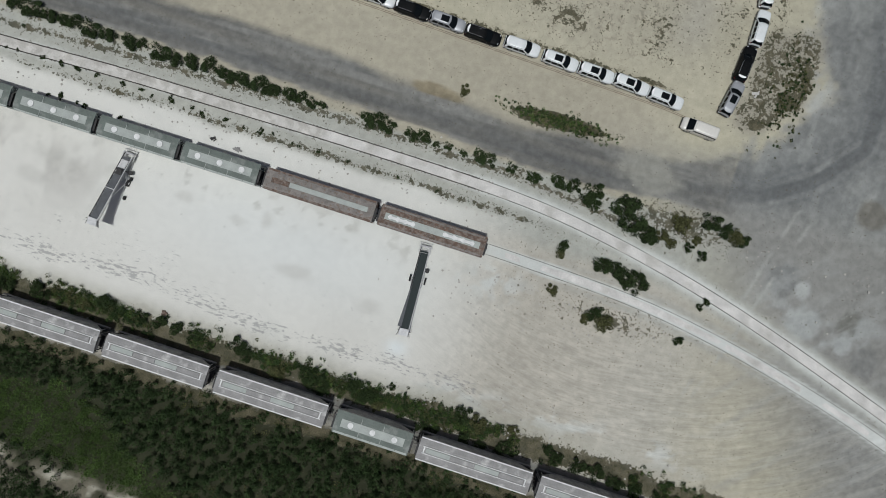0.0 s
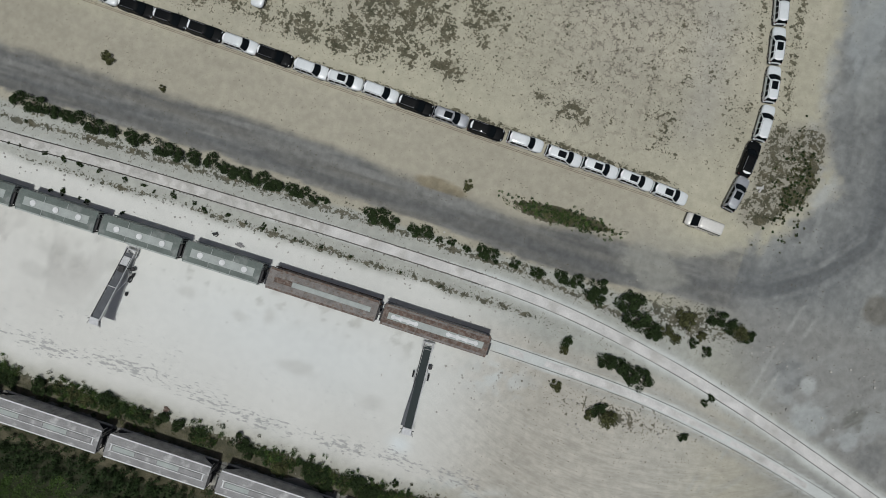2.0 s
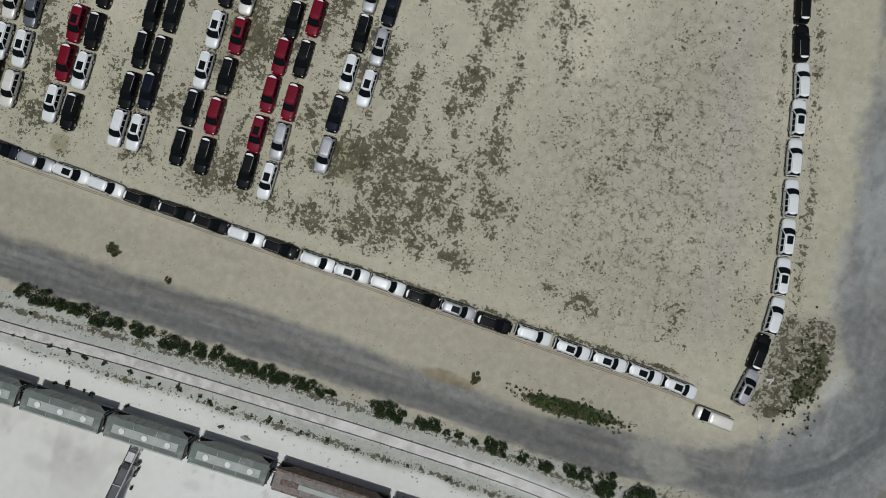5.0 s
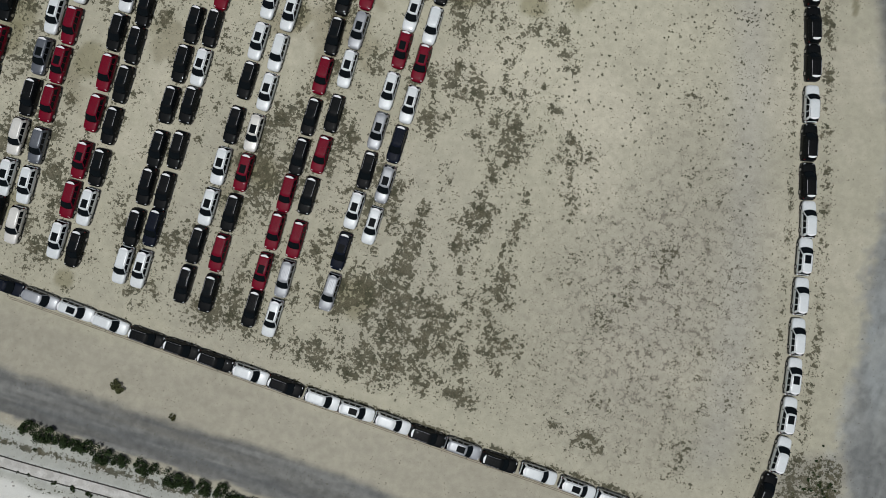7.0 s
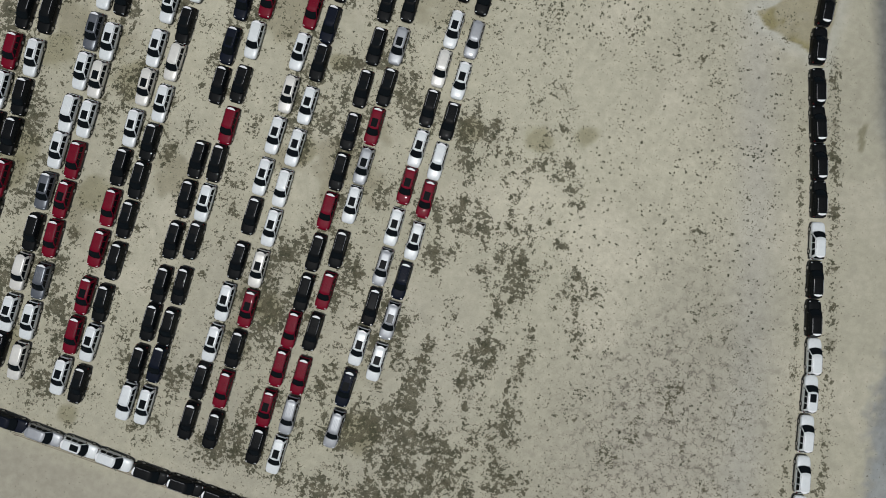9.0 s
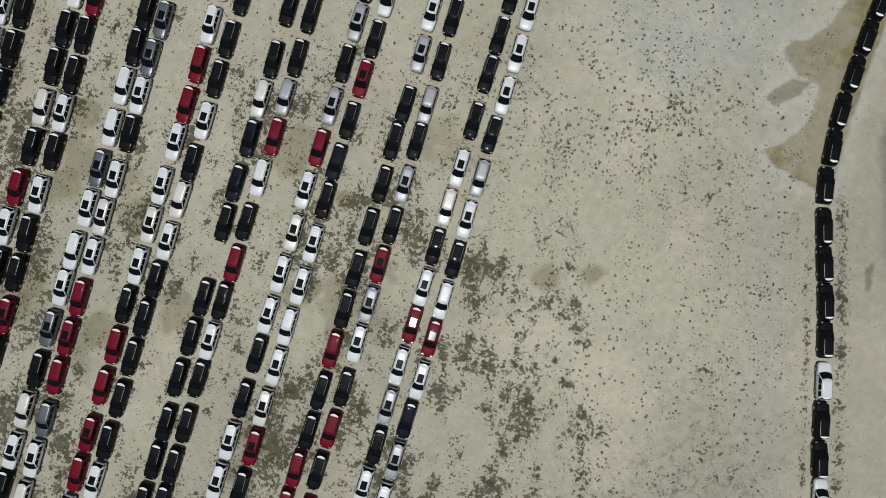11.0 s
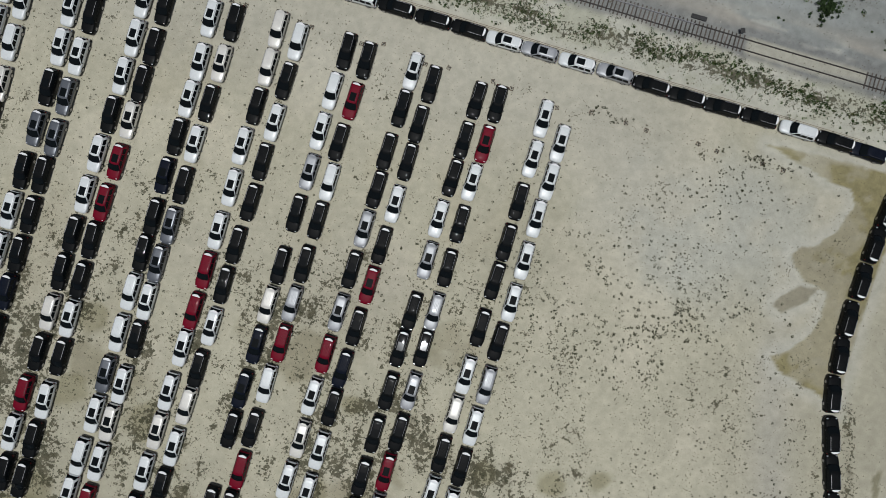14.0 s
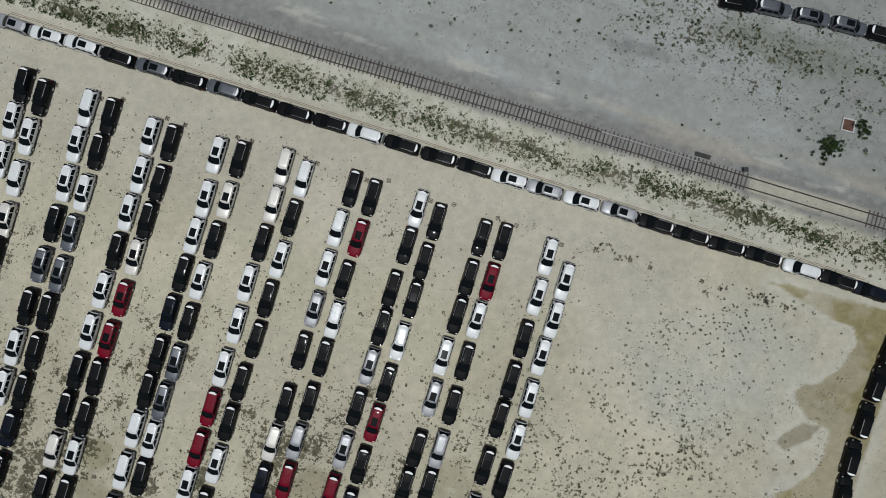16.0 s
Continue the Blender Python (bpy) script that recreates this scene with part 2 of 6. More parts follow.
GROWTH += " 46.9,-94,2,1.6,.45 48.3,-91,1.6,2,.35 57.2,-104,2,2,.25 68,-106.5,1.6,2,.3 67,-93.4,2,2,.35 46.2,-106,2,1.5,.3 43.7,-101,1.6,2,.25 48.7,-80.2,1.8,2.2,.4 56.2,-80.3,2,2.5,.2 71.3,-95.6,1.8,2,.3 72.4,-86,2,3,.25"
GROWTH = [[float(v) for v in token.split(",")] for token in GROWTH.split()]
# shore of the puddle in the field's north-east corner, and the lobe beside it
POND = [(3.5, -146.2), (-2.2, -145.0), (-5.4, -144.1), (-9.7, -143.5), (-10.9, -141.6), (-9.5, -137.5), (-8.0, -135.9), (-7.5, -134.7), (-5.3, -133.8), (-4.5, -132.4), (-5.4, -130.7), (-6.8, -129.5), (-9.2, -129.2), (-10.8, -128.4), (-10.9, -125.0), (-10.5, -122.9), (-8.3, -119.7), (-5.9, -117.9), (-7.2, -116.5), (-11.3, -115.3), (-14.5, -114.6), (-17, -113), (-16.2, -126), (-17.5, -147.4), (-7, -147), (3.5, -146.2)]
LOBE = [(-9.3, -129.0), (-6.9, -128.7), (-5.0, -126.9), (-3.8, -124.9), (-5.4, -123.9), (-6.7, -125.3), (-8.4, -126.6), (-9.3, -129.0)]


def within(points, x, y):
    """Distance inside a closed line, negative outside it."""
    odd = np.zeros(np.shape(x), bool)
    for (ax, ay), (bx, by) in zip(points, points[1:]):
        if ay != by:
            odd ^= ((ay > y) != (by > y)) & (x < ax + (y - ay) * (bx - ax) / (by - ay))
    return np.where(odd, 1.0, -1.0) * near(points, x, y)


def ground_shade(x, y):
    """Base colour and weed cover of the ground at arrays x, y."""
    wx = x + 1.6 * (fbm(x, y, 7, 1) - 0.5) + 0.5 * (fbm(x, y, 1.5, 2) - 0.5)
    wy = y + 1.6 * (fbm(x, y, 7, 3) - 0.5) + 0.5 * (fbm(x, y, 1.5, 4) - 0.5)
    col = np.empty(np.shape(x) + (3,))
    col[...] = (0.478, 0.43, 0.322)

    def lay(rgb, w):
        w = np.clip(w, 0, 1)[..., None]
        col[...] = col * (1 - w) + np.array(rgb) * w

    big = fbm(x, y, 30, 5)
    mid = fbm(x, y, 8, 6)
    # the parking field: greyer crust towards its south-east corner, bluish silt in the north-east
    lay((0.43, 0.383, 0.31), blob(x, y, -12, -55, 14, 23) * 0.7)
    lay((0.465, 0.447, 0.387), smooth(blob(x, y, 8, -132, 19, 13, 20) + 0.7 * (fbm(x, y, 9, 63) - 0.5), 0.2, 0.85) * 0.7)
    lay((0.565, 0.5, 0.385), smooth(fbm(x, y, 11, 64), 0.52, 0.68) * smooth(-y, 38, 50) * 0.5)
    lay((0.44, 0.385, 0.275), smooth(fbm(x, y * 0.6, 4, 65), 0.56, 0.7) * smooth(-y, 80, 100) * smooth(x, 20, 34) * 0.4)
    lay((0.47, 0.42, 0.33), smooth(big, 0.55, 0.75) * 0.5)
    lay((0.5, 0.455, 0.37), smooth(-y, 126, 142) * smooth(x, 5, 25) * 0.75)
    # drive lane inside the eastern line of cars
    east = along([(-y1, x1) for x1, y1 in ((-32, -28), (-33.3, -42), (-31, -58), (-27, -75), (-21.6, -95), (-15.3, -115), (-14.3, -126), (-15, -142), (-15.5, -150))], -y)
    lane = np.exp(-((x - east - 8.5) / 3.0) ** 2) * smooth(-y, 33, 40) * smooth(y, -128, -118)
    lay((0.455, 0.415, 0.345), lane * 0.7)
    # south of the southern line of cars: packed tan track beside the road
    lay((0.42, 0.373, 0.288), smooth(wy, -31, -27) * smooth(x, -30, -20))
    # grey gravel yard to the south-east
    lay((0.268, 0.255, 0.234), smooth(-wx - 0.9 * (wy + 5), 28, 50) * smooth(wy, -26, -18))
    # verge between road and track
    lay((0.43, 0.415, 0.365), smooth(wy, -13.6, -12.6) * smooth(x, -44, -30))
    # white powder yard between the two trains, fading to tan in the east
    white = smooth(wy, -6.6, -5.2) * smooth(wx, -15, 3) * smooth(-wy, -23.5, -21)
    lay((0.5, 0.45, 0.38), smooth(wy, -5, -2) * smooth(wx, -60, -22))
    lay((0.73, 0.69, 0.635), white * (0.8 + 0.5 * (big - 0.4)))
    lay((0.57, 0.55, 0.5), white * smooth(fbm(x * 0.6, y, 5, 79), 0.56, 0.74) * 0.3)
    lay((0.74, 0.735, 0.71), blob(x, y, 18, 6, 22, 8) * white * 0.6 + blob(x, y, 2, 16.5, 1.5, 1.2))
    # powder lying by the loading conveyor and along the tracks
    lay((0.62, 0.61, 0.57), blob(x, y, -8, 3.5, 5, 2.5) * smooth(fbm(x, y, 1.4, 8), 0.42, 0.58))
    lay((0.47, 0.435, 0.395), white * smooth(fbm(x, y * 0.5, 4.5, 51), 0.52, 0.64) * np.exp(-((y - 6.5) / 4.5) ** 2) * smooth(x, 44, 54) * 0.6)
    lay((0.5, 0.475, 0.43), white * smooth(fbm(x, y, 2.0, 37), 0.58, 0.7) * np.exp(-((y - 2.5) / 2.0) ** 2) * 0.6)
    for cx, cy, rx, ry in ((55, 5.2, 4, 1.6), (47, 4.2, 2.2, 1.2), (58, 8.5, 3, 1.5), (29, 6.2, 2.0, 1.0), (25, 4.8, 1.2, 1.6), (37, 5.0, 1.6, 0.9), (19, 10.5, 4, 1.2), (7.5, 12, 2.4, 1.4)):
        lay((0.5, 0.47, 0.425), smooth(blob(wx, wy, cx, cy, rx, ry) + 0.6 * (fbm(x, y, 2, 71) - 0.5), 0.25, 0.9) * white * 0.4)
    # wheel marks swept across the eastern yard
    arc, ang = np.hypot(x + 26, y + 38), np.arctan2(x + 26, y + 38)
    sweep = fbm(arc * 1.0, ang * 9.0, 0.9, 10)
    swept = smooth(wx, -80, -66) * smooth(-wx, 4, 16) * smooth(wy, 5, 11)
    lay((0.53, 0.495, 0.43), smooth(sweep, 0.52, 0.72) * swept * 0.3)
    lay((0.345, 0.315, 0.265), smooth(-sweep, -0.45, -0.3) * swept * 0.2)
    # asphalt
    northy = along(ROAD_NORTH[:9], x)
    southy = along(ROAD_SOUTH, x)
    ry = y + 1.4 * (fbm(x * 0.3, y, 4, 52) - 0.5) + 1.0 * (fbm(x * 0.5, y, 1.0, 53) - 0.5)
    main = smooth(ry, northy - 0.9, northy + 0.8) * smooth(-ry, -southy - 0.1, -southy + 0.5) * smooth(wx + 4.0 * (fbm(x, y, 2, 59) - 0.5), -41, -33)
    arm = near(ROAD_NORTH[7:], x, y)
    side = np.where(x < along([(-b, a) for a, b in ROAD_NORTH[8:]], -y), 1.0, -1.0)
    streak = fbm(x * 0.08, y, 1.3, 12)
    beyond = smooth(side * arm + 4.0 * (fbm(x, y * 0.5, 5, 13) - 0.5) + 3.4 * (fbm(x, y, 1.3, 57) - 0.5), -1.3, 2.0) * smooth(-wy, 15, 21) * smooth(-x, 22, 34)
    lay((0.25, 0.245, 0.23), beyond * smooth(wy, -84, -72))
    lay((0.345, 0.335, 0.31), beyond * smooth(-wy, 34, 46) * smooth(fbm(x, y * 0.5, 5, 75), 0.34, 0.56) * smooth(wy, -84, -72) * 0.6)
    lay((0.36, 0.365, 0.355), beyond * smooth(blob(wx, wy, -43.5, -60, 4, 12, 15), 0.3, 0.8) * 0.6)
    lay((0.37, 0.36, 0.33), beyond * smooth(fbm(x, y * 0.35, 2.2, 55), 0.5, 0.66) * 0.5)
    lay((0.16, 0.157, 0.15), beyond * smooth(fbm(x, y * 0.35, 1.4, 56), 0.54, 0.7) * 0.4)
    lane_d = near(WORN_LANE, x, y)
    swirl = fbm(lane_d * 1.3, (x - y) * 0.1, 1.1, 24)
    around = np.exp(-(lane_d / 4.2) ** 2) * beyond * smooth(wy, -58, -42)
    along_arm = smooth(side * arm, 0.0, 2.6) * smooth(-wy, 78, 88)
    lay((0.157, 0.149, 0.138), main * np.clip(0.93 + 0.5 * (streak - 0.5) + 0.3 * (big - 0.5), 0, 1))
    lay((0.15, 0.15, 0.148), around * np.clip(0.66 + 1.6 * (swirl - 0.5), 0, 1))
    lay((0.15, 0.15, 0.148), along_arm * 0.85)
    lay((0.34, 0.325, 0.295), main * smooth(streak, 0.52, 0.75) * 0.45)
    lay((0.26, 0.25, 0.23), main * smooth(fbm(x * 0.06, y, 0.8, 76), 0.52, 0.66) * 0.4)
    lay((0.115, 0.113, 0.11), main * smooth(fbm(x * 0.06, y, 1.0, 77), 0.55, 0.7) * 0.5)
    lay((0.125, 0.124, 0.122), np.exp(-(lane_d / 0.9) ** 2) * np.maximum(main, beyond) * smooth(wy, -45, -30) * smooth(swirl, 0.3, 0.5) * 0.6)
    lay((0.36, 0.34, 0.29), smooth(blob(wx, wy, -24.0, -17.8, 6.0, 3.2, -20) + 0.8 * (fbm(x * 0.5, y, 1.6, 58) - 0.5), 0.3, 0.8) * 0.62)
    lay((0.47, 0.455, 0.42), np.exp(-((side * arm + 0.6) / 1.1) ** 2) * smooth(-y, 31, 34) * smooth(y, -64, -50) * smooth(-x, 38, 42) * smooth(fbm(x, y, 1.6, 67), 0.36, 0.56) * 0.9)
    dark = np.maximum(np.maximum(main, around), along_arm)
    # spills, wet marks and dragged tyre lines on the gravel yard
    for cx, cy, r, rgb in ((-56.7, -21.8, 2.3, (0.15, 0.132, 0.105)), (-47.5, -8.8, 2.6, (0.19, 0.187, 0.18)), (-58.0, -5.8, 2.0, (0.17, 0.163, 0.14)), (-50.6, -8.1, 1.3, (0.46, 0.455, 0.43)), (-52.0, -3.6, 2.6, (0.43, 0.43, 0.41)), (-62, -1.5, 2.2, (0.22, 0.213, 0.2))):
        lay(rgb, smooth(np.exp(-(((wx - cx) ** 2 + (wy - cy) ** 2) / r ** 2)) + 0.5 * (fbm(x, y, 1.6, 26) - 0.5), 0.25, 0.6) * 0.7)
    yard = smooth(-x, 38, 46) * smooth(wy, -16, -12)
    lay((0.42, 0.418, 0.4), yard * smooth(fbm(x, y, 3.5, 27), 0.52, 0.68) * blob(x, y, -55, -4, 9, 6) * 0.9)
    lay((0.38, 0.37, 0.345), yard * smooth(fbm((x + y) * 0.1, x - y, 2.2, 28), 0.55, 0.75) * 0.3)
    for a, c in (((-46.5, -19), (-38.2, 12.5)), ((-48.6, -17.5), (-40.0, 10.5))):
        lay((0.42, 0.405, 0.37), smooth(-near([a, c], x + 0.3 * (mid - 0.5), y), -0.35, -0.12) * smooth(fbm(x, y, 5, 29), 0.4, 0.6) * 0.6)
    # scraped bank south of the yard
    lay((0.6, 0.585, 0.54), smooth(fbm(x * 0.7, y, 2.2, 33), 0.5, 0.62) * np.exp(-((wy - 20.3 - 0.02 * (x + 20)) / 1.5) ** 2) * smooth(x, -48, -36) * smooth(-x, -4, 6) * 0.85)
    # tracks: white fill and pale ballast
    da, db, dc, dn = (near(t, x, y) for t in (TRACK_A, TRACK_B, TRACK_C, TRACK_N))
    lay((0.66, 0.65, 0.61), smooth(-da - 1.2 * (mid - 0.5), -1.05 - 0.8 * smooth(-x, -5, 10), -0.7) * (0.55 + 0.45 * smooth(-x, -45, -18)))
    lay((0.45, 0.43, 0.38), np.exp(-((da - 1.6) / 0.5) ** 2) * 0.6)
    lay((0.63, 0.62, 0.58), smooth(-db - 0.5 * (mid - 0.5), -1.1, -0.75) * smooth(-x, 2, 8))
    lay((0.4, 0.385, 0.35), np.exp(-((db - 1.5) / 0.45) ** 2) * smooth(-x, 10, 25) * 0.6)
    lay((0.19, 0.18, 0.16), smooth(-dc, -3.0, -1.2))
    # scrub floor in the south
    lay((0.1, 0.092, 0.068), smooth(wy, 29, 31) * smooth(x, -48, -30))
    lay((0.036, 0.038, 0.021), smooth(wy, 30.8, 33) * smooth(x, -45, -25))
    lay((0.17, 0.15, 0.11), smooth(wy, 45, 48) * smooth(-wy, -62, -56) * smooth(x, 25, 31) * smooth(-x, -84, -74) * smooth(fbm(x, y, 4, 78), 0.38, 0.58))
    lay((0.42, 0.385, 0.31), smooth(-np.abs(wy - 46.8 - 0.1 * (52 - x)), -1.2, -0.4) * smooth(x, 25, 31) * smooth(-x, -66, -58) * smooth(fbm(x, y, 3, 14), 0.4, 0.55))
    lay((0.40, 0.375, 0.31), smooth(wy, 19.5, 22.5) * smooth(-wy, -25.5, -23.5) * smooth(x, -45, -10) * 0.8)
    # puddle silt by the north-east corner
    px, py = x + 0.7 * (fbm(x, y, 2.2, 15) - 0.5), y + 0.7 * (fbm(x, y, 2.2, 61) - 0.5)
    wet, side_lobe = within(POND, px, py), within(LOBE, px, py)
    lay((0.55, 0.515, 0.435), smooth(np.maximum(wet, side_lobe), -2.4, -0.2) * 0.6)
    pond = smooth(wet, -0.12, 0.2)
    thin = smooth(-y, 141, 147)
    lay((0.385, 0.335, 0.225), pond * (1 - 0.55 * thin * smooth(x, -9, -1)))
    lay((0.30, 0.262, 0.185), smooth(side_lobe, -0.12, 0.2) * 0.9 + pond * blob(x, y, -8, -132.5, 4, 3) * 0.6)
    lay((0.275, 0.23, 0.105), pond * smooth(fbm(x, y, 4, 16) + 0.25 * blob(x, y, -14, -146, 4, 3) + 0.15 * blob(x, y, -13, -136, 2, 8), 0.5, 0.66) * 0.8)
    lay((0.42, 0.37, 0.27), pond * smooth(fbm(x, y, 2.0, 62), 0.55, 0.7) * 0.5)
    # north of the northern line of cars
    north = smooth(-wy, 156.0, 157.5)
    lay((0.52, 0.485, 0.4), smooth(-wy, 149.5, 151) * (1 - north))
    lay((0.36, 0.345, 0.235), smooth(-wy, 150.5, 152) * smooth(fbm(x, y, 3.2, 74), 0.46, 0.62) * 0.4)
    lay((0.235, 0.228, 0.213), north)
    lay((0.325, 0.326, 0.3), smooth(-wy, 160.5, 163.5) * (1 - 0.35 * smooth(-x, -25, 10)))
    lay((0.37, 0.368, 0.35), smooth(-wy, 160.5, 163.5) * smooth(fbm(x * 0.5, y, 6, 17), 0.55, 0.72) * 0.7)
    lay((0.43, 0.395, 0.32), smooth(-dn, -1.5, -1.0) * smooth(-x, -11, -10) * smooth(x, -7.5, -6.5))
    drawn = fbm(x * 0.12, y, 2.4, 68)
    lay((0.42, 0.365, 0.3), north * np.exp(-((wy + 162.3 - 0.03 * (x - 17)) / 1.5) ** 2) * smooth(drawn, 0.4, 0.58) * 0.75)
    lay((0.48, 0.45, 0.39), north * np.exp(-((wy + 162.0) / 1.2) ** 2) * smooth(fbm(x * 0.3, y, 1.2, 69), 0.58, 0.68) * 0.7)
    lay((0.2, 0.198, 0.185), smooth(-wy, 164, 168) * smooth(blob(wx, wy, 31, -171.8, 7, 1.8, 4) + 0.9 * (fbm(x, y, 2.5, 70) - 0.5), 0.35, 0.8) * 0.6)
    lay((0.2, 0.21, 0.17), north * smooth(blob(wx, wy, 10, -178.3, 14, 3.2, 2) + 0.8 * (fbm(x, y, 3, 73) - 0.5), 0.25, 0.8) * 0.6)
    lay((0.27, 0.262, 0.24), north * smooth(drawn, 0.54, 0.7) * 0.5)
    lay((0.17, 0.175, 0.165), smooth(-wy, 192, 194) * 0.8)
    # olive damp patches among the parked rows
    damp = smooth(fbm(x, y, 9, 18), 0.6, 0.72) * smooth(x, 25, 40) * smooth(-y, 40, 48) * smooth(y, -118, -100)
    lay((0.235, 0.2, 0.12), damp * 0.55)
    for cx, cy, r in ((86.3, -83.2, 3.0), (74.8, -82.2, 3.6), (86.3, -93.6, 2.4), (87.6, -65.0, 3.0), (86.6, -69.4, 2.6), (75.2, -65.3, 2.8), (79.3, -43.1, 2.4), (47.2, -57.6, 2.3), (69.1, -35.0, 1.6), (47.4, -93.2, 1.8), (30.0, -44.6, 3.2), (49.0, -80.2, 2.0), (26.9, -90.2, 2.0), (18.4, -92.0, 2.3), (11.7, -94.4, 1.9)):
        lay((0.225, 0.195, 0.1), smooth(np.exp(-(((wx - cx) ** 2 + (wy - cy) ** 2) / r ** 2)) + 0.7 * (fbm(x, y, 3, 47) - 0.5), 0.25, 0.7) * 0.6)
    # oily wet streak by the road
    lay((0.24, 0.19, 0.115), smooth(blob(wx, wy, 7.2, -20.2, 4.2, 1.0, -3), 0.35, 0.6) * 0.7)
    lay((0.2, 0.175, 0.1), smooth(blob(wx, wy, -25.2, -105.2, 0.6, 2.6, 10), 0.35, 0.6) * 0.7)
    # tone drift
    col *= np.array((0.94, 0.985, 0.985))
    col *= (1 + 0.13 * blob(x, y, 8, -96, 24, 26) + 0.05 * smooth(x, 22, 40) * smooth(-y, 62, 90) - 0.05 * smooth(-x, -4, 12) * smooth(-y, 30, 40))[..., None]
    col *= (0.94 + 0.03 * white + 0.22 * (1 - 0.6 * white) * (fbm(x, y, 16, 19) - 0.45))[..., None]
    col *= (1 + 0.16 * (1 - 0.75 * white) * (fbm(x, y, 1.2, 20, 3) - 0.5))[..., None]

    # weeds: 0 none, 1 closed cover
    inside = smooth(-y, 31.5, 34) * smooth(y, -146, -143) * smooth(x - east, 2.0, 4.0)
    rows = smooth(x, 24, 34) * smooth(-y, 34, 39) * smooth(y, -112, -92)
    middle = smooth(x, 0, 10) * smooth(-x, -34, -26) * smooth(-y, 33, 38) * smooth(y, -98, -86)
    dens = 0.25 + 0.115 * rows + 0.12 * middle - 0.1 * lane - 0.12 * blob(x, y, 3, -92, 9, 14) - 0.1 * smooth(-y, 112, 122) - 0.05 * blob(x, y, 8, -50, 6, 8)
    for cx, cy, rx, ry, strong in GROWTH:
        dens = dens + 0.55 * strong * blob(wx, wy, cx, cy, rx, ry)
    dens = dens + (0.75 * (fbm(x, y * 0.7, 4.5, 21) - 0.5) + 0.75 * (fbm(x, y * 0.5, 1.8, 54) - 0.5)) * (0.6 + 0.35 * rows + 0.45 * middle)
    weed = inside * np.minimum(np.clip(dens, 0, 1), 0.5 + 0.3 * np.clip(dens - 0.5, 0, 1))
    # the strips beside the lines of cars
    weed = np.maximum(weed, (0.46 + 0.4 * (fbm(x, y, 2.5, 80) - 0.5)) * np.exp(-((x - east + 2.8) / 1.6) ** 2) * smooth(-y, 28, 34) * smooth(y, -120, -112))
    weed = np.maximum(weed, (0.42 + 0.4 * (fbm(x, y, 2.5, 81) - 0.5)) * np.exp(-((x - east - 2.2) / 1.0) ** 2) * smooth(-y, 34, 38) * smooth(y, -112, -106))
    weed = np.maximum(weed, 0.55 * np.exp(-((y + 29.6 + 0.016 * (x - 30) + 1.4) / 0.7) ** 2) * smooth(x, -28, -22))
    scrub = smooth(-near([(-36, -30), (-40, -34), (-41, -41), (-37, -40), (-37, -33)], wx, wy), -4.0, -1.5)
    lay((0.28, 0.265, 0.22), scrub * 0.7)
    weed = np.maximum(weed, scrub * (0.5 + 0.25 * smooth(blob(wx, wy, -42.6, -35.5, 1.3, 3.4) + blob(wx, wy, -38.3, -29, 3, 1.1) + blob(wx, wy, -39.8, -33, 1.5, 1.5), 0.3, 0.7)))
    weed = np.maximum(weed, smooth(blob(wx, wy, -10.2, -20.8, 8.5, 1.5, 2), 0.25, 0.7) * 0.8)
    weed = np.maximum(weed, 0.55 * np.exp(-((da - 2.8) / 0.9) ** 2) * smooth(x, -35, -25) * smooth(-wy, 5.0, 6.5))
    weed = np.maximum(weed, 0.40 * np.exp(-((wy + 12.8) / 1.3) ** 2) * smooth(x, -40, -30))
    weed = np.maximum(weed, (0.46 + 0.5 * (fbm(x, y, 4, 66) - 0.5)) * np.exp(-((wy + 154.3 - 0.022 * x) / 2.2) ** 2))
    weed = np.maximum(weed, smooth(wy, 21.4, 24) * smooth(-wy, -26.5, -25) * 0.85)
    weed = np.maximum(weed, smooth(wy, 29.3, 31.0) * smooth(-wy, -33.5, -31.5) * smooth(x, -45, -30) * 0.75)
    weed = np.maximum(weed, 0.62 * blob(x, y, -31, -12.2, 9, 3.2) + 0.5 * blob(x, y, -26, 3.6, 10, 2.4))
    weed = np.maximum(weed, (0.3 + 0.3 * blob(x, y, 10, -178, 15, 4.5) + 0.25 * blob(x, y, 13, -172.5, 4, 2) + 0.25 * blob(x, y, 0, -168, 5, 3)) * smooth(-wy, 164, 170) * (0.6 + 0.8 * (fbm(x, y, 8, 22) - 0.3)))
    weed = weed * (1 - 0.9 * dark) * (1 - smooth(-dn, -1.6, -1.2)) * (1 - smooth(-da, -1.2, -0.9))
    return np.clip(col, 0.01, 0.9), np.clip(weed, 0, 1)


def ground_height(x, y):
    z = 0.05 * (fbm(x, y, 6, 30) - 0.5)
    for line, up in ((TRACK_A, 0.16), (TRACK_B, 0.14), (TRACK_C, 0.2), (TRACK_N, 0.16)):
        z = z + up * smooth(-near(line, x, y), -2.6, -1.2)
    z = z + 0.7 * smooth(y, 32, 38) * fbm(x, y, 7, 31) + 0.25 * smooth(-y, 150, 152) * smooth(y, -157, -155) * fbm(x, y, 3, 32)
    return z


# ---- ground ----
COVER = {}


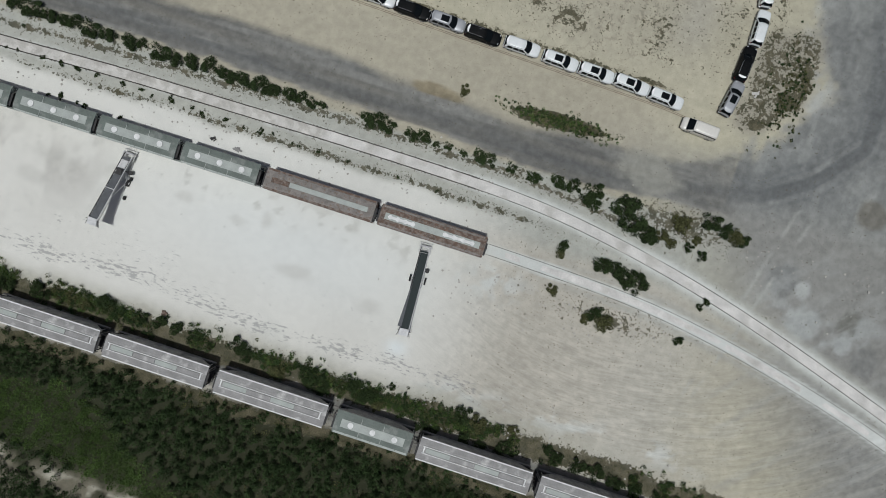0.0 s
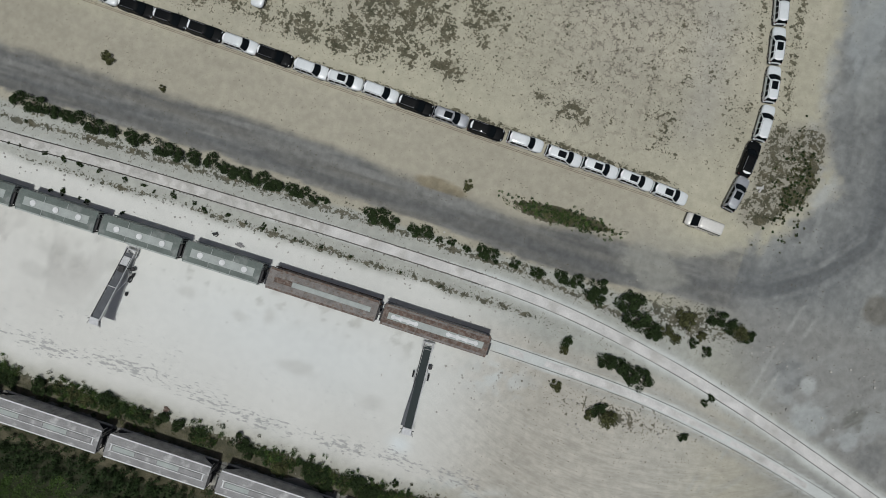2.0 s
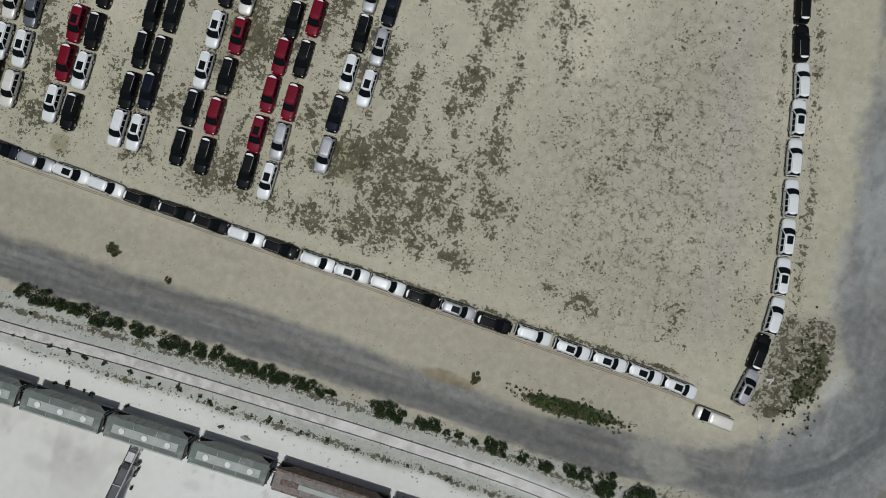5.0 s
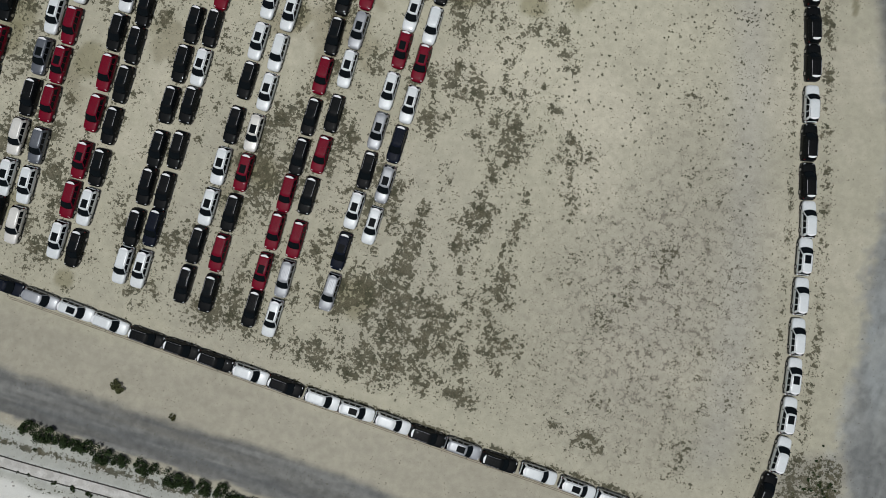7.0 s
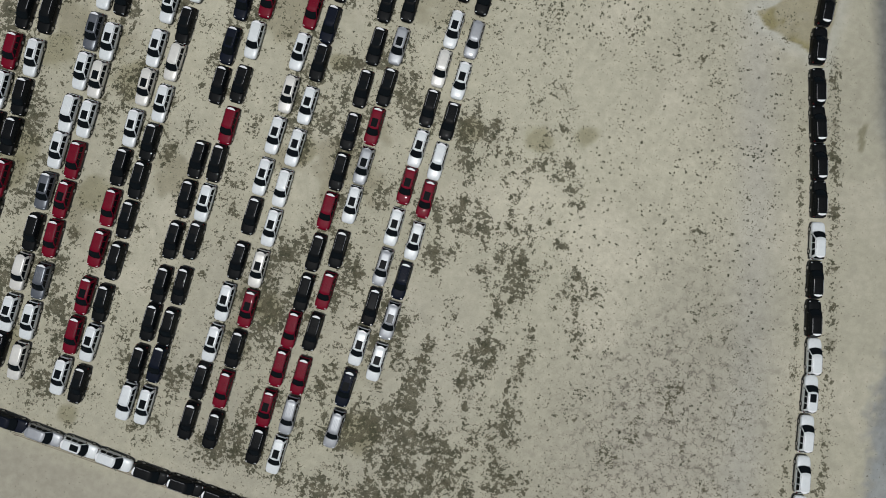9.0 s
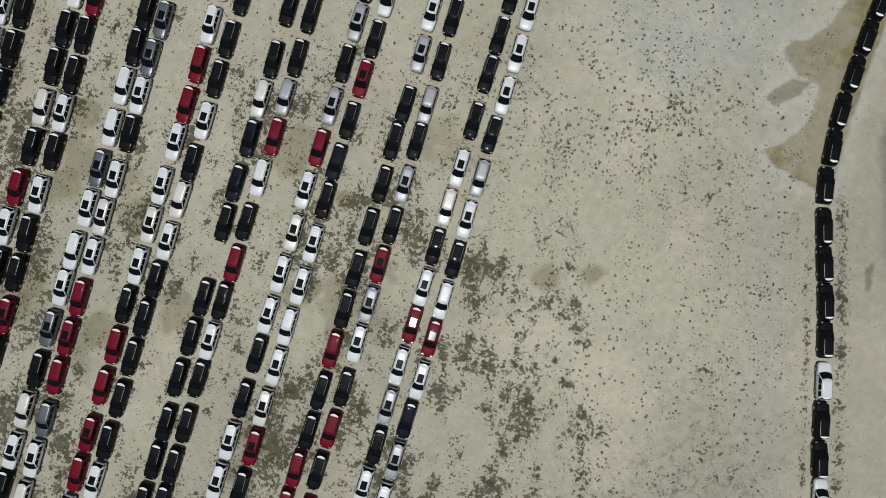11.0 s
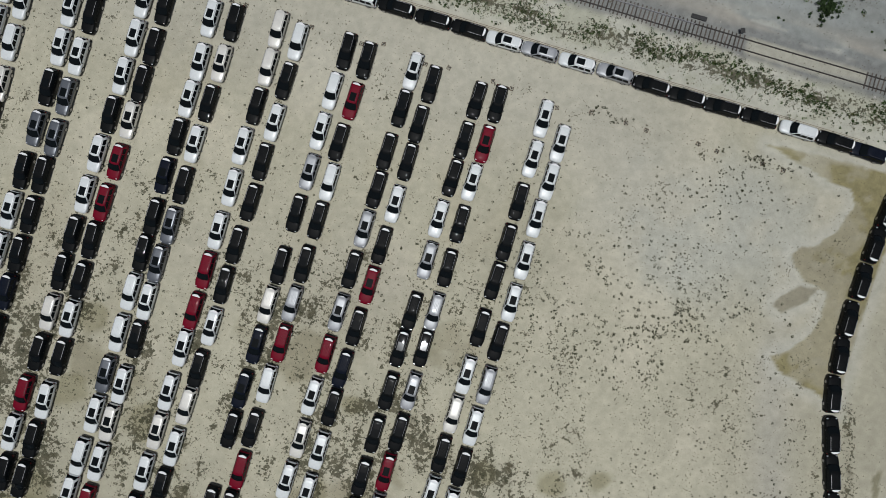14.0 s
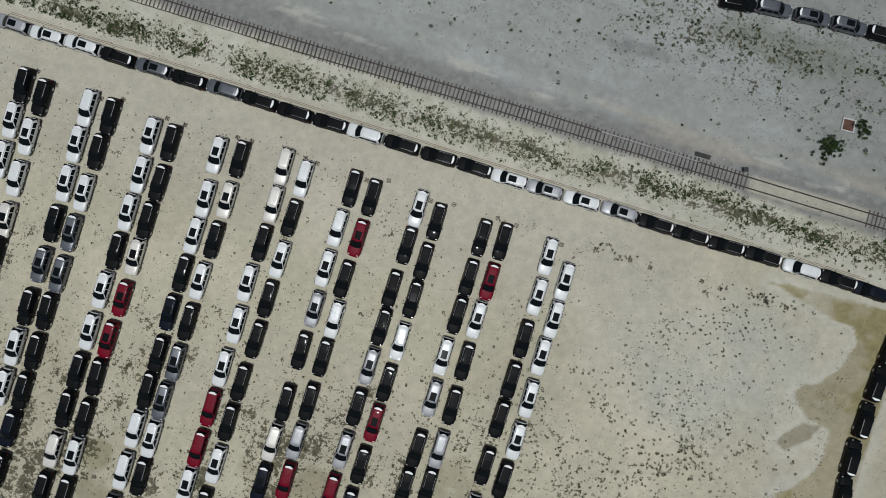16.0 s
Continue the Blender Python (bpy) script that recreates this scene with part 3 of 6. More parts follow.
def ground_sheet():
    step = 0.36
    fx, fy = np.arange(-84, 126, step), np.arange(-204, 66, step)
    out = np.array([6, 20, 60, 160, 400, 1000, 2600.0])
    xs = np.concatenate([fx[0] - out[::-1], fx, fx[-1] + out])
    ys = np.concatenate([fy[0] - out[::-1], fy, fy[-1] + out])
    X, Y = np.meshgrid(xs, ys)
    nx, ny = len(xs), len(ys)
    Z = ground_height(X, Y)
    col, weed = ground_shade(X, Y)
    COVER.update(x=xs, y=ys, weed=weed)
    me = bpy.data.meshes.new("ground")
    me.vertices.add(nx * ny)
    me.vertices.foreach_set("co", np.stack([X, Y, Z], -1).astype(np.float32).ravel())
    i = (np.arange(ny - 1)[:, None] * nx + np.arange(nx - 1)[None]).ravel()
    quads = np.stack([i, i + 1, i + nx + 1, i + nx], -1)
    me.loops.add(quads.size)
    me.loops.foreach_set("vertex_index", quads.ravel().astype(np.int32))
    me.polygons.add(len(quads))
    me.polygons.foreach_set("loop_start", np.arange(0, quads.size, 4, dtype=np.int32))
    me.update(calc_edges=True)
    me.polygons.foreach_set("use_smooth", np.ones(len(quads), bool))
    tone = me.attributes.new("tone", "FLOAT_COLOR", "POINT")
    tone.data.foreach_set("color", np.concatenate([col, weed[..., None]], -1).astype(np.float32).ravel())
    crust = me.attributes.new("crust", "FLOAT", "POINT")
    crust.data.foreach_set("value", np.clip(1.3 * blob(X, Y, -11, -56, 13, 20), 0, 1).astype(np.float32).ravel())
    band = near([(62, 17.9), (52, 18.1), (38, 17.6), (26, 19.2), (13, 19.3), (2, 18.6), (-10, 18.9)], X, Y)
    soot = me.attributes.new("soot", "FLOAT", "POINT")
    soot.data.foreach_set("value", (np.exp(-(band / 1.5) ** 2) + 0.35 * np.exp(-((Y - 13.5) / 3.0) ** 2) * smooth(X, -2, 8)).astype(np.float32).ravel())
    swept = me.attributes.new("swept", "FLOAT", "POINT")
    swept.data.foreach_set("value", (smooth(X, -80, -66) * smooth(-X, -6, 16) * smooth(Y, 3, 9) * smooth(-Y, -22, -20)).astype(np.float32).ravel())
    me.materials.append(ground_material())
    return tagged(new("ground", me), "sandy ground with gravel, worn asphalt and sparse weeds", "ground", kind="structure")


def ground_material():
    m = bpy.data.materials.new("ground")
    m.use_nodes = True
    nt = m.node_tree
    link = nt.links.new
    b = nt.nodes["Principled BSDF"]
    pos = nt.nodes.new("ShaderNodeNewGeometry").outputs["Position"]
    at = nt.nodes.new("ShaderNodeAttribute")
    at.attribute_name = "tone"

    def noise_at(s, detail=5, rough=0.55):
        n = nt.nodes.new("ShaderNodeTexNoise")
        n.inputs["Scale"].default_value, n.inputs["Detail"].default_value, n.inputs["Roughness"].default_value = s, detail, rough
        link(pos, n.inputs["Vector"])
        return n.outputs[0]

    def math_node(op, a, c=0.0):
        n = nt.nodes.new("ShaderNodeMath")
        n.operation = op
        for s, v in ((n.inputs[0], a), (n.inputs[1], c)):
            if hasattr(v, "links"):
                link(v, s)
            else:
                s.default_value = v
        return n.outputs[0]

    def ramp(src, lo, hi, a=0.0, c=1.0):
        n = nt.nodes.new("ShaderNodeMapRange")
        n.interpolation_type = "SMOOTHSTEP"
        n.inputs[1].default_value, n.inputs[2].default_value, n.inputs[3].default_value, n.inputs[4].default_value = lo, hi, a, c
        link(src, n.inputs[0])
        return n.outputs[0]

    def mix(kind, fac, a, c):
        n = nt.nodes.new("ShaderNodeMix")
        n.data_type, n.blend_type = "RGBA", kind
        for socket, value in ((n.inputs[0], fac), (n.inputs[6], a), (n.inputs[7], c)):
            if hasattr(value, "links"):
                link(value, socket)
            else:
                socket.default_value = value
        return n.outputs[2]

    def grey(v):
        n = nt.nodes.new("ShaderNodeCombineColor")
        for i in range(3):
            link(v, n.inputs[i])
        return n.outputs[0]

    grain, grit = noise_at(9, 6, 0.7), noise_at(0.9, 6, 0.6)
    tone = mix("MULTIPLY", 1.0, at.outputs["Color"], grey(ramp(grain, 0.25, 0.75, 0.90, 1.10)))
    shade = nt.nodes.new("ShaderNodeSeparateColor")
    link(at.outputs["Color"], shade.inputs[0])
    tone = mix("MULTIPLY", ramp(shade.outputs[2], 0.42, 0.52, 1.0, 0.3), tone, grey(ramp(grit, 0.3, 0.7, 0.92, 1.08)))
    # streakier wear where the ground is dark and hard
    worn = nt.nodes.new("ShaderNodeSeparateColor")
    link(at.outputs["Color"], worn.inputs[0])
    hard = ramp(worn.outputs[1], 0.2, 0.33, 1.0, 0.0)
    scuffed = mix("MULTIPLY", 1.0, tone, grey(ramp(noise_at(0.8, 7, 0.62), 0.32, 0.68, 0.88, 1.12)))
    tone = mix("MIX", hard, tone, scuffed)
    # pebbles and crumbs
    parts = nt.nodes.new("ShaderNodeSeparateColor")
    link(at.outputs["Color"], parts.inputs[0])
    sandy = ramp(parts.outputs[1], 0.44, 0.54, 1.0, 0.08)
    peb = nt.nodes.new("ShaderNodeTexVoronoi")
    peb.inputs["Scale"].default_value = 2.6
    link(pos, peb.inputs["Vector"])
    crumbs = math_node("MULTIPLY", ramp(peb.outputs["Distance"], 0.10, 0.17, 1.0, 0.0), math_node("MULTIPLY", ramp(noise_at(0.35, 3), 0.45, 0.6), sandy))
    tone = mix("MIX", math_node("MULTIPLY", crumbs, 0.4), tone, (0.2, 0.18, 0.14, 1))
    # soot dragged along the powder yard, and curved wheel marks beside it
    def field(attr):
        n = nt.nodes.new("ShaderNodeAttribute")
        n.attribute_name = attr
        return n.outputs["Fac"]

    def placed(op, a, c):
        n = nt.nodes.new("ShaderNodeVectorMath")
        n.operation = op
        link(a, n.inputs[0])
        n.inputs[1].default_value = c
        return n

    def noise_on(vector, s, detail=5, rough=0.6):
        n = nt.nodes.new("ShaderNodeTexNoise")
        n.inputs["Scale"].default_value, n.inputs["Detail"].default_value, n.inputs["Roughness"].default_value = s, detail, rough
        link(vector, n.inputs["Vector"])
        return n.outputs[0]

    drawn = noise_on(placed("MULTIPLY", pos, (0.5, 1.4, 1.0)).outputs[0], 1.8, 6, 0.66)
    flakes = ramp(math_node("ADD", drawn, math_node("ADD", math_node("MULTIPLY", field("soot"), 0.16), math_node("MULTIPLY", noise_at(0.16, 2), 0.25))), 0.79, 0.85)
    tone = mix("MIX", math_node("MULTIPLY", math_node("MULTIPLY", flakes, ramp(field("soot"), 0.1, 0.4)), 0.62), tone, (0.25, 0.25, 0.245, 1))
    from_hub = placed("SUBTRACT", pos, (-26.0, -38.0, 0.0)).outputs[0]
    reach = nt.nodes.new("ShaderNodeVectorMath")
    reach.operation = "LENGTH"
    link(from_hub, reach.inputs[0])
    axes = nt.nodes.new("ShaderNodeSeparateXYZ")
    link(from_hub, axes.inputs[0])
    polar = nt.nodes.new("ShaderNodeCombineXYZ")
    link(reach.outputs["Value"], polar.inputs[0])
    link(math_node("MULTIPLY", math_node("ARCTAN2", axes.outputs[0], axes.outputs[1]), 7.0), polar.inputs[1])
    ruts = noise_on(polar.outputs[0], 2.1, 5, 0.7)
    rutted = mix("MULTIPLY", 1.0, tone, grey(ramp(ruts, 0.36, 0.64, 0.90, 1.08)))
    tone = mix("MIX", field("swept"), tone, rutted)
    # olive stains round the densest growth
    alpha = at.outputs["Alpha"]
    stain = ramp(math_node("ADD", alpha, math_node("MULTIPLY", math_node("SUBTRACT", noise_at(0.45, 4, 0.55), 0.5), 1.5)), 0.52, 0.78, 0.0, 0.62)
    tone = mix("MIX", stain, tone, (0.165, 0.152, 0.105, 1))
    # fine dry cracks and specks on the grey crust
    crust = nt.nodes.new("ShaderNodeAttribute")
    crust.attribute_name = "crust"
    wob = nt.nodes.new("ShaderNodeTexNoise")
    wob.inputs["Scale"].default_value, wob.inputs["Detail"].default_value = 1.3, 4
    link(pos, wob.inputs["Vector"])
    moved = nt.nodes.new("ShaderNodeVectorMath")
    moved.operation = "MULTIPLY_ADD"
    link(wob.outputs["Color"], moved.inputs[0])
    moved.inputs[1].default_value = (2.2, 2.2, 0.0)
    link(pos, moved.inputs[2])
    web = nt.nodes.new("ShaderNodeTexVoronoi")
    web.feature = "DISTANCE_TO_EDGE"
    web.inputs["Scale"].default_value = 0.75
    link(moved.outputs[0], web.inputs["Vector"])
    threads = math_node("MULTIPLY", ramp(web.outputs["Distance"], 0.03, 0.10, 1.0, 0.0), ramp(noise_at(0.8, 4, 0.65), 0.44, 0.58))
    tone = mix("MIX", math_node("MULTIPLY", math_node("MULTIPLY", threads, crust.outputs["Fac"]), 0.8), tone, (0.15, 0.135, 0.105, 1))
    specks = ramp(math_node("ADD", noise_at(3.1, 2, 0.5), math_node("ADD", math_node("MULTIPLY", noise_at(0.45, 3), 0.35), math_node("ADD", math_node("MULTIPLY", alpha, 0.16), math_node("MULTIPLY", crust.outputs["Fac"], 0.012)))), 0.86, 0.895)
    tone = mix("MIX", math_node("MULTIPLY", math_node("MULTIPLY", specks, sandy), 0.75), tone, (0.105, 0.094, 0.065, 1))
    # weed mats with ragged edges, and single tufts between them
    cover = math_node("ADD", math_node("MULTIPLY", math_node("SUBTRACT", alpha, 0.5), 0.42), math_node("ADD", math_node("ADD", math_node("MULTIPLY", noise_at(1.9, 4, 0.6), 0.45), math_node("MULTIPLY", math_node("SUBTRACT", noise_at(5.5, 3, 0.6), 0.07), 0.16)), math_node("ADD", math_node("MULTIPLY", noise_at(0.9, 3), 0.3), math_node("MULTIPLY", noise_at(0.4, 3), 0.2))))
    mats = ramp(cover, 0.525, 0.55)
    warp = nt.nodes.new("ShaderNodeTexNoise")
    warp.inputs["Scale"].default_value = 4.0
    link(pos, warp.inputs["Vector"])
    bent = nt.nodes.new("ShaderNodeVectorMath")
    bent.operation = "MULTIPLY_ADD"
    link(warp.outputs["Color"], bent.inputs[0])
    bent.inputs[1].default_value = (0.45, 0.45, 0.0)
    link(pos, bent.inputs[2])
    tuft = nt.nodes.new("ShaderNodeTexVoronoi")
    tuft.inputs["Scale"].default_value = 1.9
    link(bent.outputs[0], tuft.inputs["Vector"])
    pick = nt.nodes.new("ShaderNodeSeparateColor")
    link(tuft.outputs["Color"], pick.inputs[0])
    wanted = ramp(math_node("SUBTRACT", math_node("MULTIPLY", math_node("MULTIPLY", math_node("POWER", alpha, 1.2), ramp(noise_at(0.3, 3), 0.38, 0.6, 0.3, 1.4)), 1.15), pick.outputs[0]), -0.02, 0.04)
    size = math_node("ADD", math_node("MULTIPLY", pick.outputs[1], 0.2), 0.13)
    dots = math_node("MULTIPLY", wanted, ramp(math_node("SUBTRACT", tuft.outputs["Distance"], size), -0.03, 0.05, 1.0, 0.0))
    green = mix("MIX", ramp(noise_at(0.6, 4), 0.35, 0.65), (0.042, 0.042, 0.022, 1), (0.1, 0.09, 0.056, 1))
    green = mix("MULTIPLY", 1.0, green, grey(ramp(noise_at(7, 4), 0.3, 0.7, 0.55, 1.5)))
    grown = math_node("MAXIMUM", math_node("MULTIPLY", mats, 0.86), math_node("MULTIPLY", dots, 0.8))
    tone = mix("MIX", grown, tone, green)
    link(tone, b.inputs["Base Color"])
    b.inputs["Roughness"].default_value = 0.95
    b.inputs["Specular IOR Level"].default_value = 0.15
    bump = nt.nodes.new("ShaderNodeBump")
    bump.inputs["Strength"].default_value, bump.inputs["Distance"].default_value = 0.5, 0.06
    link(math_node("ADD", grain, math_node("MULTIPLY", mats, 0.7)), bump.inputs["Height"])
    link(bump.outputs[0], b.inputs["Normal"])
    return m


ground_sheet()


# ---- cars ----
def section(y, w, z0, z1, crown=0.03):
    """Outline of the lower body across the car at y."""
    half = [(w * 0.9, z0), (w * 0.985, z0 + 0.16), (w, (z0 + z1) * 0.52), (w * 0.985, z1 - 0.17), (w * 0.93, z1 - 0.05), (w * 0.8, z1), (w * 0.35, z1 + crown)]
    return [(x, y, z) for x, z in half] + [(-x, y, z) for x, z in reversed(half)]


def ring_at(z, hw, y0, y1, r=0.25):
    """A rounded outline of the cabin at height z."""
    pts = []
    for cx, cy, a0 in ((hw - r, y1 - r, 0), (-hw + r, y1 - r, 90), (-hw + r, y0 + r, 180), (hw - r, y0 + r, 270)):
        for k in range(3):
            a = radians(a0 + 45 * k)
            pts.append((cx + r * math.cos(a), cy + r * math.sin(a), z))
    return pts


def suv(kind, m, sunroof, group):
    """An estate-bodied car with its nose towards +y."""
    paint = PAINT[kind]
    name = {"w": "white", "k": "black", "n": "dark navy", "r": "dark red", "s": "silver", "g": "graphite grey", "c": "pearl cream"}[kind]
    car = empty("car", m, f"{name} sport utility car with " + ("dark glass sunroof" if sunroof else "plain roof") + " parked on sand", "car", group)
    bm = bmesh.new()
    stations = ((-2.5, 0.45, 0.46, 0.92), (-2.46, 0.66, 0.4, 1.0), (-2.36, 0.81, 0.34, 1.06), (-2.14, 0.915, 0.3, 1.1), (-1.6, 0.965, 0.27, 1.1), (-0.4, 0.96, 0.27, 1.08), (0.9, 0.965, 0.27, 1.06), (1.4, 0.96, 0.28, 1.03), (1.82, 0.945, 0.29, 0.98), (2.12, 0.905, 0.31, 0.93), (2.32, 0.83, 0.34, 0.87), (2.44, 0.7, 0.38, 0.8), (2.51, 0.5, 0.42, 0.72))
    loft(bm, [section(*s) for s in stations])
    loft(bm, [ring_at(1.05, 0.905, -2.42, 1.28, 0.36), ring_at(1.2, 0.865, -2.36, 1.06, 0.36), ring_at(1.6, 0.745, -2.12, 0.42, 0.32), ring_at(1.69, 0.69, -2.03, 0.24, 0.28), ring_at(1.735, 0.58, -1.9, 0.05, 0.2), ring_at(1.745, 0.35, -1.6, -0.2, 0.2)])
    loft(bm, [ring_at(0.36, 0.92, -2.56, -2.05, 0.3), ring_at(0.62, 0.94, -2.58, -2.05, 0.3), ring_at(0.68, 0.88, -2.5, -2.1, 0.28)])
    if not sunroof:
        for x in (-0.42, -0.21, 0.0, 0.21, 0.42):
            loft(bm, [[(x - 0.035, y, z - 0.03), (x + 0.035, y, z - 0.03), (x + 0.022, y, z), (x - 0.022, y, z)] for y, z in ((-1.75, 1.735), (-1.4, 1.752), (-0.9, 1.762), (-0.4, 1.755), (-0.05, 1.738))])
    for f in bm.faces:
        if f.calc_center_median().z < 0.52 or f.calc_center_median().z < 0.69 and f.calc_center_median().y < -2.5:
            f.material_index = 1
    part("body", bm, [paint, TRIM], car, smooth=True)

    def pane(pts, mat, pane_name, label="", thick=0.012):
        b2 = bmesh.new()
        vs = [Vector(p) for p in pts]
        n = (vs[1] - vs[0]).cross(vs[2] - vs[0]).normalized()
        if n.dot(vs[0] - Vector((0, -0.6, 0.9))) < 0:
            n, vs = -n, vs[::-1]
        lo, hi = [b2.verts.new(v - n * 0.02) for v in vs], [b2.verts.new(v + n * thick) for v in vs]
        b2.faces.new(hi)
        for i in range(len(vs)):
            j = (i + 1) % len(vs)
            b2.faces.new((lo[i], lo[j], hi[j], hi[i]))
        return part(pane_name, b2, mat, car, label)

    # bowed windscreen
    b2 = bmesh.new()
    rows = []
    for z, y, bow, w in ((1.075, 1.27, 0.26, 0.86), (1.13, 1.2, 0.25, 0.845), (1.37, 0.83, 0.2, 0.765), (1.6, 0.46, 0.14, 0.68)):
        rows.append([b2.verts.new((w * k / 4, y - bow * (k / 4) ** 2 + 0.035, z + 0.03)) for k in range(-4, 5)])
    for lo, hi in zip(rows, rows[1:]):
        for k in range(8):
            b2.faces.new((lo[k + 1], lo[k], hi[k], hi[k + 1]))
    skirt = [b2.verts.new(v.co + Vector((0, -0.04, -0.1))) for v in rows[0]]
    for k in range(8):
        b2.faces.new((skirt[k + 1], skirt[k], rows[0][k], rows[0][k + 1]))
    part("windshield", b2, GLASS, car, smooth=True)
    pane([(-0.78, -2.4, 1.12), (-0.62, -2.135, 1.58), (0.62, -2.135, 1.58), (0.78, -2.4, 1.12)], GLASS, "rear_window")
    # three panes a side, with painted pillars left between them
    for s in (1, -1):
        b2 = bmesh.new()
        for low0, low1, top0, top1 in ((0.78, -0.2, 0.22, -0.26), (-0.3, -1.12, -0.34, -1.06), (-1.24, -2.02, -1.16, -1.84)):
            inner = [b2.verts.new((x * s, y, z)) for x, y, z in ((0.88, low0, 1.1), (0.88, low1, 1.1), (0.725, top1, 1.59), (0.725, top0, 1.59))]
            outer = [b2.verts.new((v.co.x + 0.034 * s, v.co.y, v.co.z + 0.012)) for v in inner]
            b2.faces.new(outer if s > 0 else outer[::-1])
            for i in range(4):
                j = (i + 1) % 4
                b2.faces.new((inner[i], inner[j], outer[j], outer[i]))
        bmesh.ops.recalc_face_normals(b2, faces=b2.faces)
        part("side_window", b2, GLASS, car)
    if sunroof:
        pane([(0.43, 0.2, 1.726), (-0.43, 0.2, 1.726), (-0.43, -0.9, 1.744), (0.43, -0.9, 1.744)], GLASS, "sunroof", thick=0.018)
    # spoiler over the rear window; white on all but silver and pearl cars
    b2 = bmesh.new()
    loft(b2, [[(0.58 * k / 6, -2.26 + 0.2 * (k / 6) ** 2, 1.62 + h) for k in range(-6, 7)] + [(0.54 * k / 6, -1.97, 1.68 + h) for k in range(6, -7, -1)] for h in (0.0, 0.06)])
    part("rear_spoiler", b2, SPOILER_WHITE if kind in "knrgw" else paint, car, "white transport film on rear spoiler" if kind in "knrg" else "")
    for s in (1, -1):
        b2 = bmesh.new()
        bar(b2, (0.63 * s, -1.8, 1.74), (0.63 * s, 0.0, 1.73), 0.022, 5)
        for yy in (-1.8, -0.9, 0.0):
            box(b2, 0.63 * s - 0.02, 0.63 * s + 0.02, yy - 0.04, yy + 0.04, 1.66, 1.73)
        part("roof_rail", b2, CHROME if kind in "wsck" else TRIM, car)
        b2 = bmesh.new()
        box(b2, min(0.95 * s, 1.12 * s), max(0.95 * s, 1.12 * s), 0.72, 0.84, 1.02, 1.16, 0.03)
        part("mirror", b2, TRIM, car)
        b2 = bmesh.new()
        box(b2, 0.6 * s - 0.14, 0.6 * s + 0.14, 2.1, 2.32, 0.76, 0.9, 0.03)
        part("headlight", b2, LAMP, car)
        b2 = bmesh.new()
        box(b2, 0.72 * s - 0.1, 0.72 * s + 0.1, -2.44, -2.3, 0.86, 1.07, 0.03)
        part("tail_light", b2, TAIL, car)
    b2 = bmesh.new()
    bar(b2, (-0.12, 0, 0), (0.12, 0, 0), 0.37, 14)
    bar(b2, (-0.135, 0, 0), (0.135, 0, 0), 0.24, 10, 1)
    wheel = part("wheel", b2, [TYRE, RIM], car)
    wheel.matrix_basis = pose(0.86, 1.52, 0.37)
    for x, y in ((-0.86, 1.52), (0.86, -1.45), (-0.86, -1.45)):
        twin(wheel, pose(x, y, 0.37))
    b2 = bmesh.new()
    box(b2, -0.5, 0.5, 2.25, 2.45, 0.42, 0.68, 0.03)
    part("grille", b2, TRIM, car)
    return car


TEMPLATES = {}


def park(token, x, y, turn, group, long=1.0):
    """One car; the first of each finish is built, the others copy it."""
    turn += random.uniform(-1.0, 1.0)
    m = pose(x, y, float(ground_height(np.array(x), np.array(y))) - 0.005, 0, 0, turn) @ Matrix.Diagonal((1, long, 1, 1))
    key = token
    if key not in TEMPLATES:
        TEMPLATES[key] = suv(token.lower(), m, token.isupper(), group)
    else:
        tagged(copy_thing(TEMPLATES[key], m), group=group)


def cut(token):
    """Colour letter and the signed numbers behind it."""
    text = token[1:].replace("+", " +").replace(",", " ")
    text = text[0] + text[1:].replace("-", " -").replace("  ", " ")
    return token[0], [float(v) for v in text.split()]


